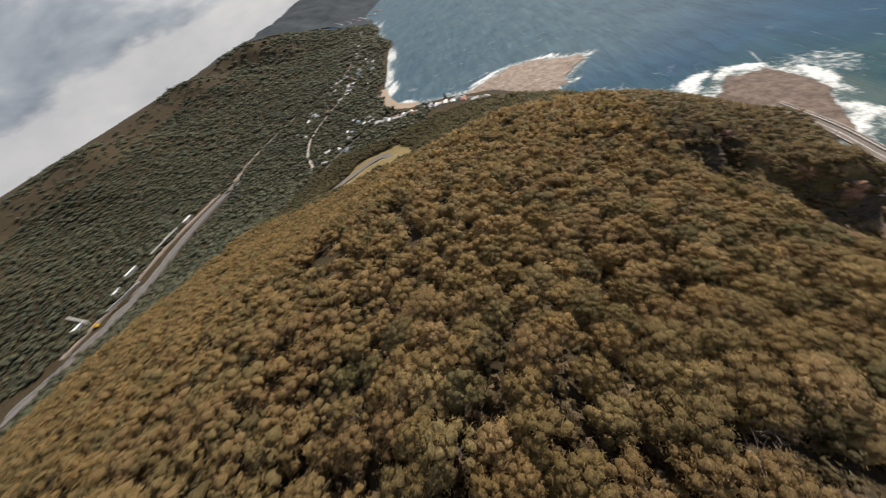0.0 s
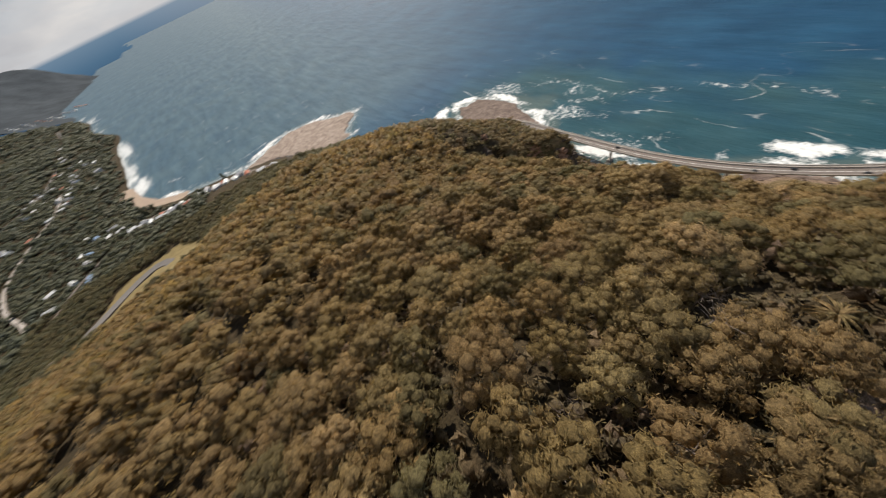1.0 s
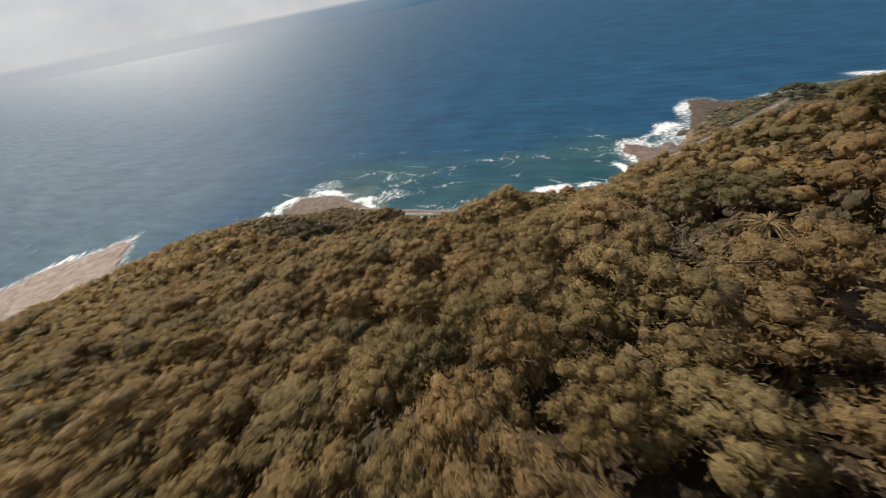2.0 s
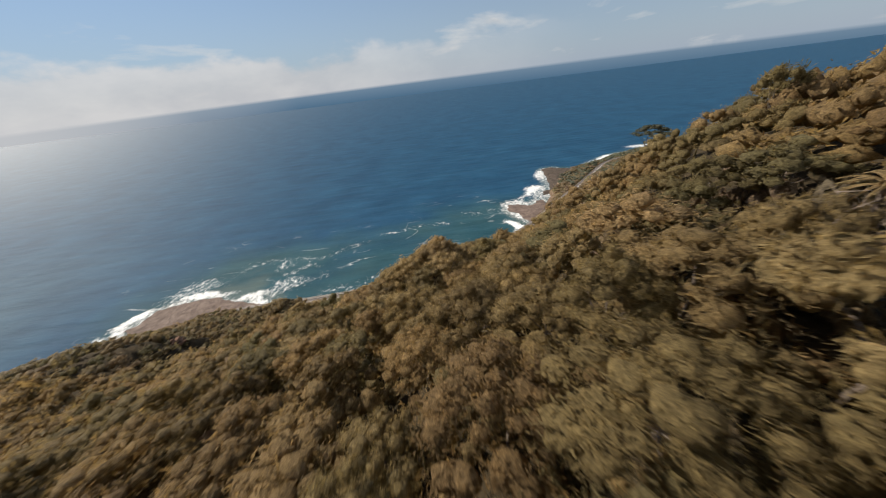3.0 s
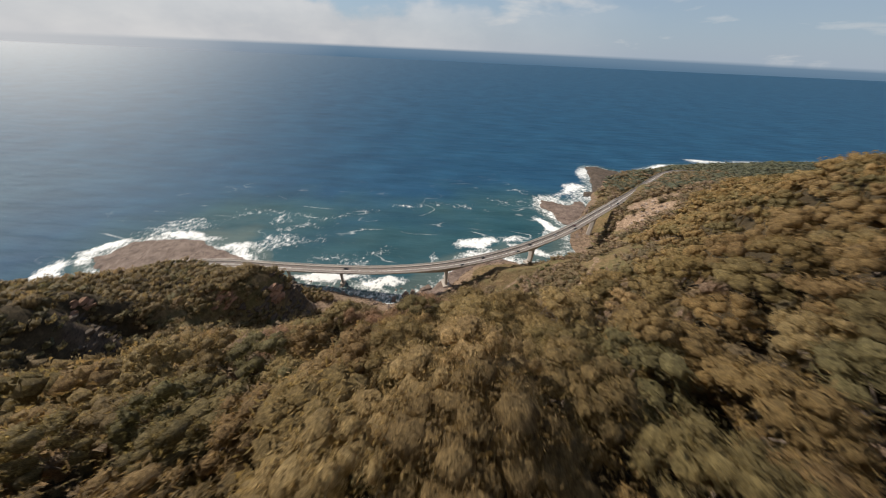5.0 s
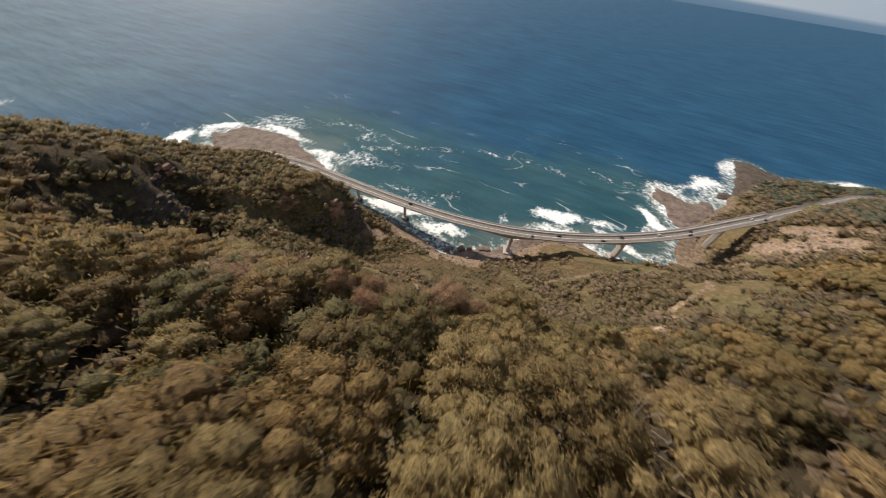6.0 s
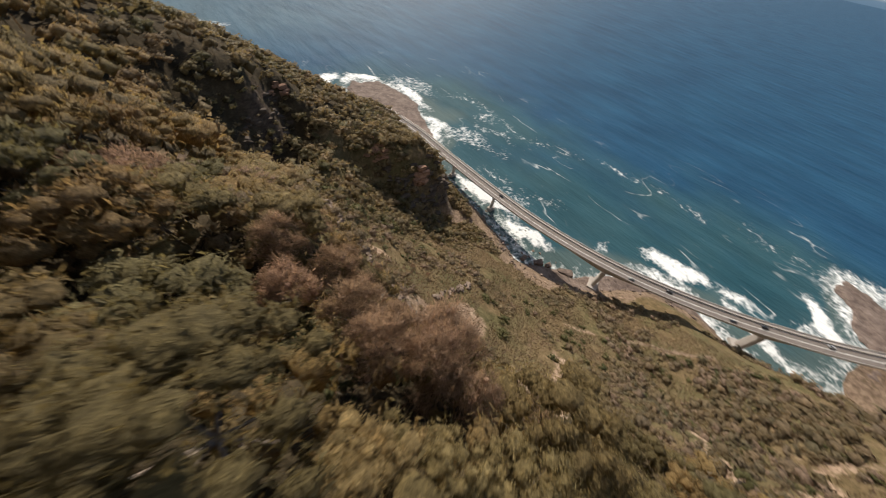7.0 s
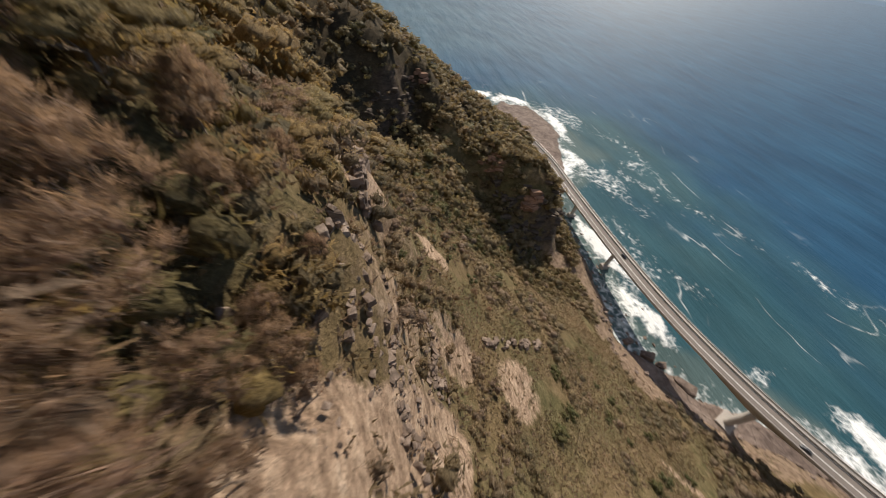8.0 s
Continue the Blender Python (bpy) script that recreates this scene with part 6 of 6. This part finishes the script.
def build_house(wall, roof, long, wide, high, label):
    top = new("house")
    bm = bmesh.new()
    box(bm, -long / 2, long / 2, -wide / 2, wide / 2, -3.0, high)
    part("wall", bm, wall, top)
    bm = bmesh.new()
    e, r = 0.6, high + wide * 0.24
    loft(bm, [[(x, -wide / 2 - e, high - 0.15), (x, 0, r), (x, wide / 2 + e, high - 0.15), (x, wide / 2 + e, high + 0.02), (x, 0, r + 0.2), (x, -wide / 2 - e, high + 0.02)] for x in (-long / 2 - e, long / 2 + e)])
    part("roof", bm, roof, top)
    for k in range(4):
        for side in (-1, 1):
            bm = bmesh.new()
            x = (k - 1.5) * long / 4.4
            y = side * (wide / 2 + 0.01)
            box(bm, x - 0.8, x + 0.8, y - 0.05, y + 0.05, 0.9, 2.2)
            part("window", bm, PANE, top)
    bm = bmesh.new()
    box(bm, long / 2 - 0.03, long / 2 + 0.06, -0.5, 0.5, 0, 2.05)
    part("door", bm, ROOFS[1], top)
    return tagged(top, label, "house", "houses above the bay")


def build_houses():
    rng = np.random.default_rng(61)
    kinds = []
    for wall, roof, size, label in ((1, 0, (15, 9, 3.2), "white house with a pale tin roof among trees"), (0, 2, (14, 9, 3.0), "cream house with a red tile roof"),
                                    (1, 1, (17, 10, 5.6), "two-storey white house with a grey roof"), (0, 3, (18, 11, 3.4), "cream house with a blue tin roof"), (2, 1, (13, 9, 3.0), "brick house with a grey roof")):
        kinds.append((WALLS[wall], ROOFS[roof], *size, label))
    places = [(-364, 661, 3), (-420, 640, 0), (-400, 690, 0), (-385, 728, 2), (-330, 800, 0), (-345, 832, 2), (-300, 770, 0), (-240, 745, 0), (-215, 742, 1), (-180, 728, 0), (-150, 725, 2), (-120, 706, 0),
              (-85, 690, 0), (-60, 668, 1), (-35, 640, 0), (-5, 622, 2), (-435, 700, 0), (-575, 1000, 0), (-590, 1020, 2), (-600, 985, 0), (-615, 1040, 0), (-540, 1010, 1), (-480, 1150, 0), (-470, 1180, 2), (-478, 1230, 0),
              (-490, 1270, 0), (-470, 1300, 2), (-540, 1330, 0), (-480, 1360, 4), (-500, 1420, 0), (-530, 1450, 0), (-505, 1500, 2), (-555, 1490, 1), (-520, 1580, 0), (-560, 1690, 0), (-545, 1620, 2), (-610, 900, 4), (-560, 860, 0),
              (-600, 1880, 0), (-640, 1960, 2), (-570, 1760, 0), (-410, 1180, 0), (-420, 1330, 2), (-445, 1460, 0)]
    # a close row along the shore road, and groups in the valley
    places += [(-300 + 13 * k + 3 * (k % 3), 768 - 3.6 * k - 9 * (k % 2), (0, 0, 2, 0, 1)[k % 5]) for k in range(19)]
    places += [(-585 + 16 * (k % 4), 1150 + 26 * k, (0, 2, 0, 4)[k % 4]) for k in range(9)] + [(-500 + 14 * (k % 3), 1090 + 34 * k, (0, 0, 1, 2)[k % 4]) for k in range(14)] + [(-400 + 24 * (k % 3), 846 - 20 * k, (0, 3, 0)[k % 3]) for k in range(5)]
    far = [(-1013 + 70 * (k % 6) - 30 * (k // 6), 3076 + 55 * (k // 6) + 12 * (k % 3)) for k in range(24)]
    made = {}
    for x, y, k in places + [(x, y, (0, 2, 1)[i % 3]) for i, (x, y) in enumerate(far)]:
        x, y = x + rng.normal() * 3, y + rng.normal() * 3
        z = float((far_height if y > 2690 else land)(np.array([x]), np.array([y]))[0])
        m = Matrix.Translation((x, y, max(z, 1.5) + 0.9)) @ Matrix.Rotation(rng.uniform(0, 3.14), 4, "Z")
        if k not in made:
            made[k] = build_house(*kinds[k])
            made[k].matrix_basis = m
        else:
            copy_thing(made[k], m)


def pine(x, y, high):
    top = new("pine")
    rng = np.random.default_rng(int(high * 10))
    part("trunk", trunk_mesh(7, high * 0.9, 4, 0.1, 0.4), BARK, top)
    vs, fs, at = [], [], 0
    for k in range(30):
        u = k / 29
        r = high * 0.30 * (1 - u) + 0.5
        for j in range(3):
            a = rng.uniform(0, 6.283)
            v, f, _ = leaf_tuft(rng, np.array([math.cos(a) * r * 0.6, math.sin(a) * r * 0.6, high * (0.1 + 0.88 * u)]), r * 0.5 + 0.4, 8, 1.0, 0.4)
            vs.append(v), fs.append(f + at)
            at += len(v)
    crown = new("crown", mesh_of("crown", np.concatenate(vs), np.concatenate(fs), FARLEAF, True))
    crown.parent = top
    top.matrix_basis = Matrix.Translation((x, y, float(land(np.array([float(x)]), np.array([float(y)]))[0])))
    return tagged(top, "tall dark pine standing above the beach", "pine tree", "pines at the bay")


STEEL = plain("painted_steel", (0.55, 0.53, 0.50), 0.6, 0.3)
YELLOW = plain("yellow_machine_paint", (0.62, 0.36, 0.05), 0.5)


def build_works():
    """The coal works beside the railway: a shed, conveyors on legs, a yellow loader."""
    z = lambda x, y: float(land(np.array([float(x)]), np.array([float(y)]))[0])
    for x, y, turn, size in ((-862, 262, 70, (22, 12, 8)), (-852, 396, 68, (26, 9, 6)), (-838, 340, 66, (16, 10, 7)), (-830, 500, 60, (20, 8, 5)), (-815, 560, 75, (24, 9, 5))):
        top = new("shed")
        bm = bmesh.new()
        box(bm, -size[0] / 2, size[0] / 2, -size[1] / 2, size[1] / 2, -4, size[2])
        part("wall", bm, STEEL, top)
        bm = bmesh.new()
        loft(bm, [[(e, -size[1] / 2 - 0.5, size[2]), (e, 0, size[2] + 2), (e, size[1] / 2 + 0.5, size[2])] for e in (-size[0] / 2 - 0.5, size[0] / 2 + 0.5)])
        part("roof", bm, ROOFS[0], top)
        top.matrix_basis = Matrix.Translation((x, y, z(x, y) + 0.5)) @ Matrix.Rotation(radians(turn), 4, "Z")
        tagged(top, "grey steel works shed beside the railway", "shed", "works sheds")
    for ax, ay, bx, by in ((-905, 285, -838, 268), (-815, 290, -775, 350), (-830, 440, -808, 520)):
        top = new("conveyor")
        za, zb = z(ax, ay) + 9, z(bx, by) + 12
        a, b = Vector((ax, ay, za)), Vector((bx, by, zb))
        part("gantry", sweep([a, (a + b) / 2, b], rect(-1.6, 1.6, -1.5, 1.5)), STEEL, top)
        for u in (0.15, 0.5, 0.85):
            p = a.lerp(b, u)
            bm = bmesh.new()
            box(bm, p.x - 0.6, p.x + 0.6, p.y - 0.6, p.y + 0.6, z(p.x, p.y) - 3, p.z - 1.4)
            part("leg", bm, STEEL, top)
        tagged(top, "long grey enclosed conveyor on legs", "conveyor", "conveyors")
    top = new("loader")
    for name, dims, mat in (("body", (-5, 5, -3, 3, 0.8, 4.5), YELLOW), ("cab", (-2, 2, -2, 2, 4.5, 7.5), YELLOW), ("track", (-5, 5, -3.6, -2.4, 0, 1.6), TYRE), ("track", (-5, 5, 2.4, 3.6, 0, 1.6), TYRE)):
        bm = bmesh.new()
        box(bm, *dims)
        bmesh.ops.bevel(bm, geom=bm.edges[:], offset=0.3, segments=1, affect="EDGES")
        part(name, bm, mat, top)
    top.matrix_basis = Matrix.Translation((-822, 262, z(-822, 262) + 0.6))
    tagged(top, "yellow tracked machine at the coal works", "machine")


build_valley()
build_houses()
for place in ((-275, 812, 20), (-262, 822, 16), (-106, 739, 17)):
    pine(*place)
build_works()
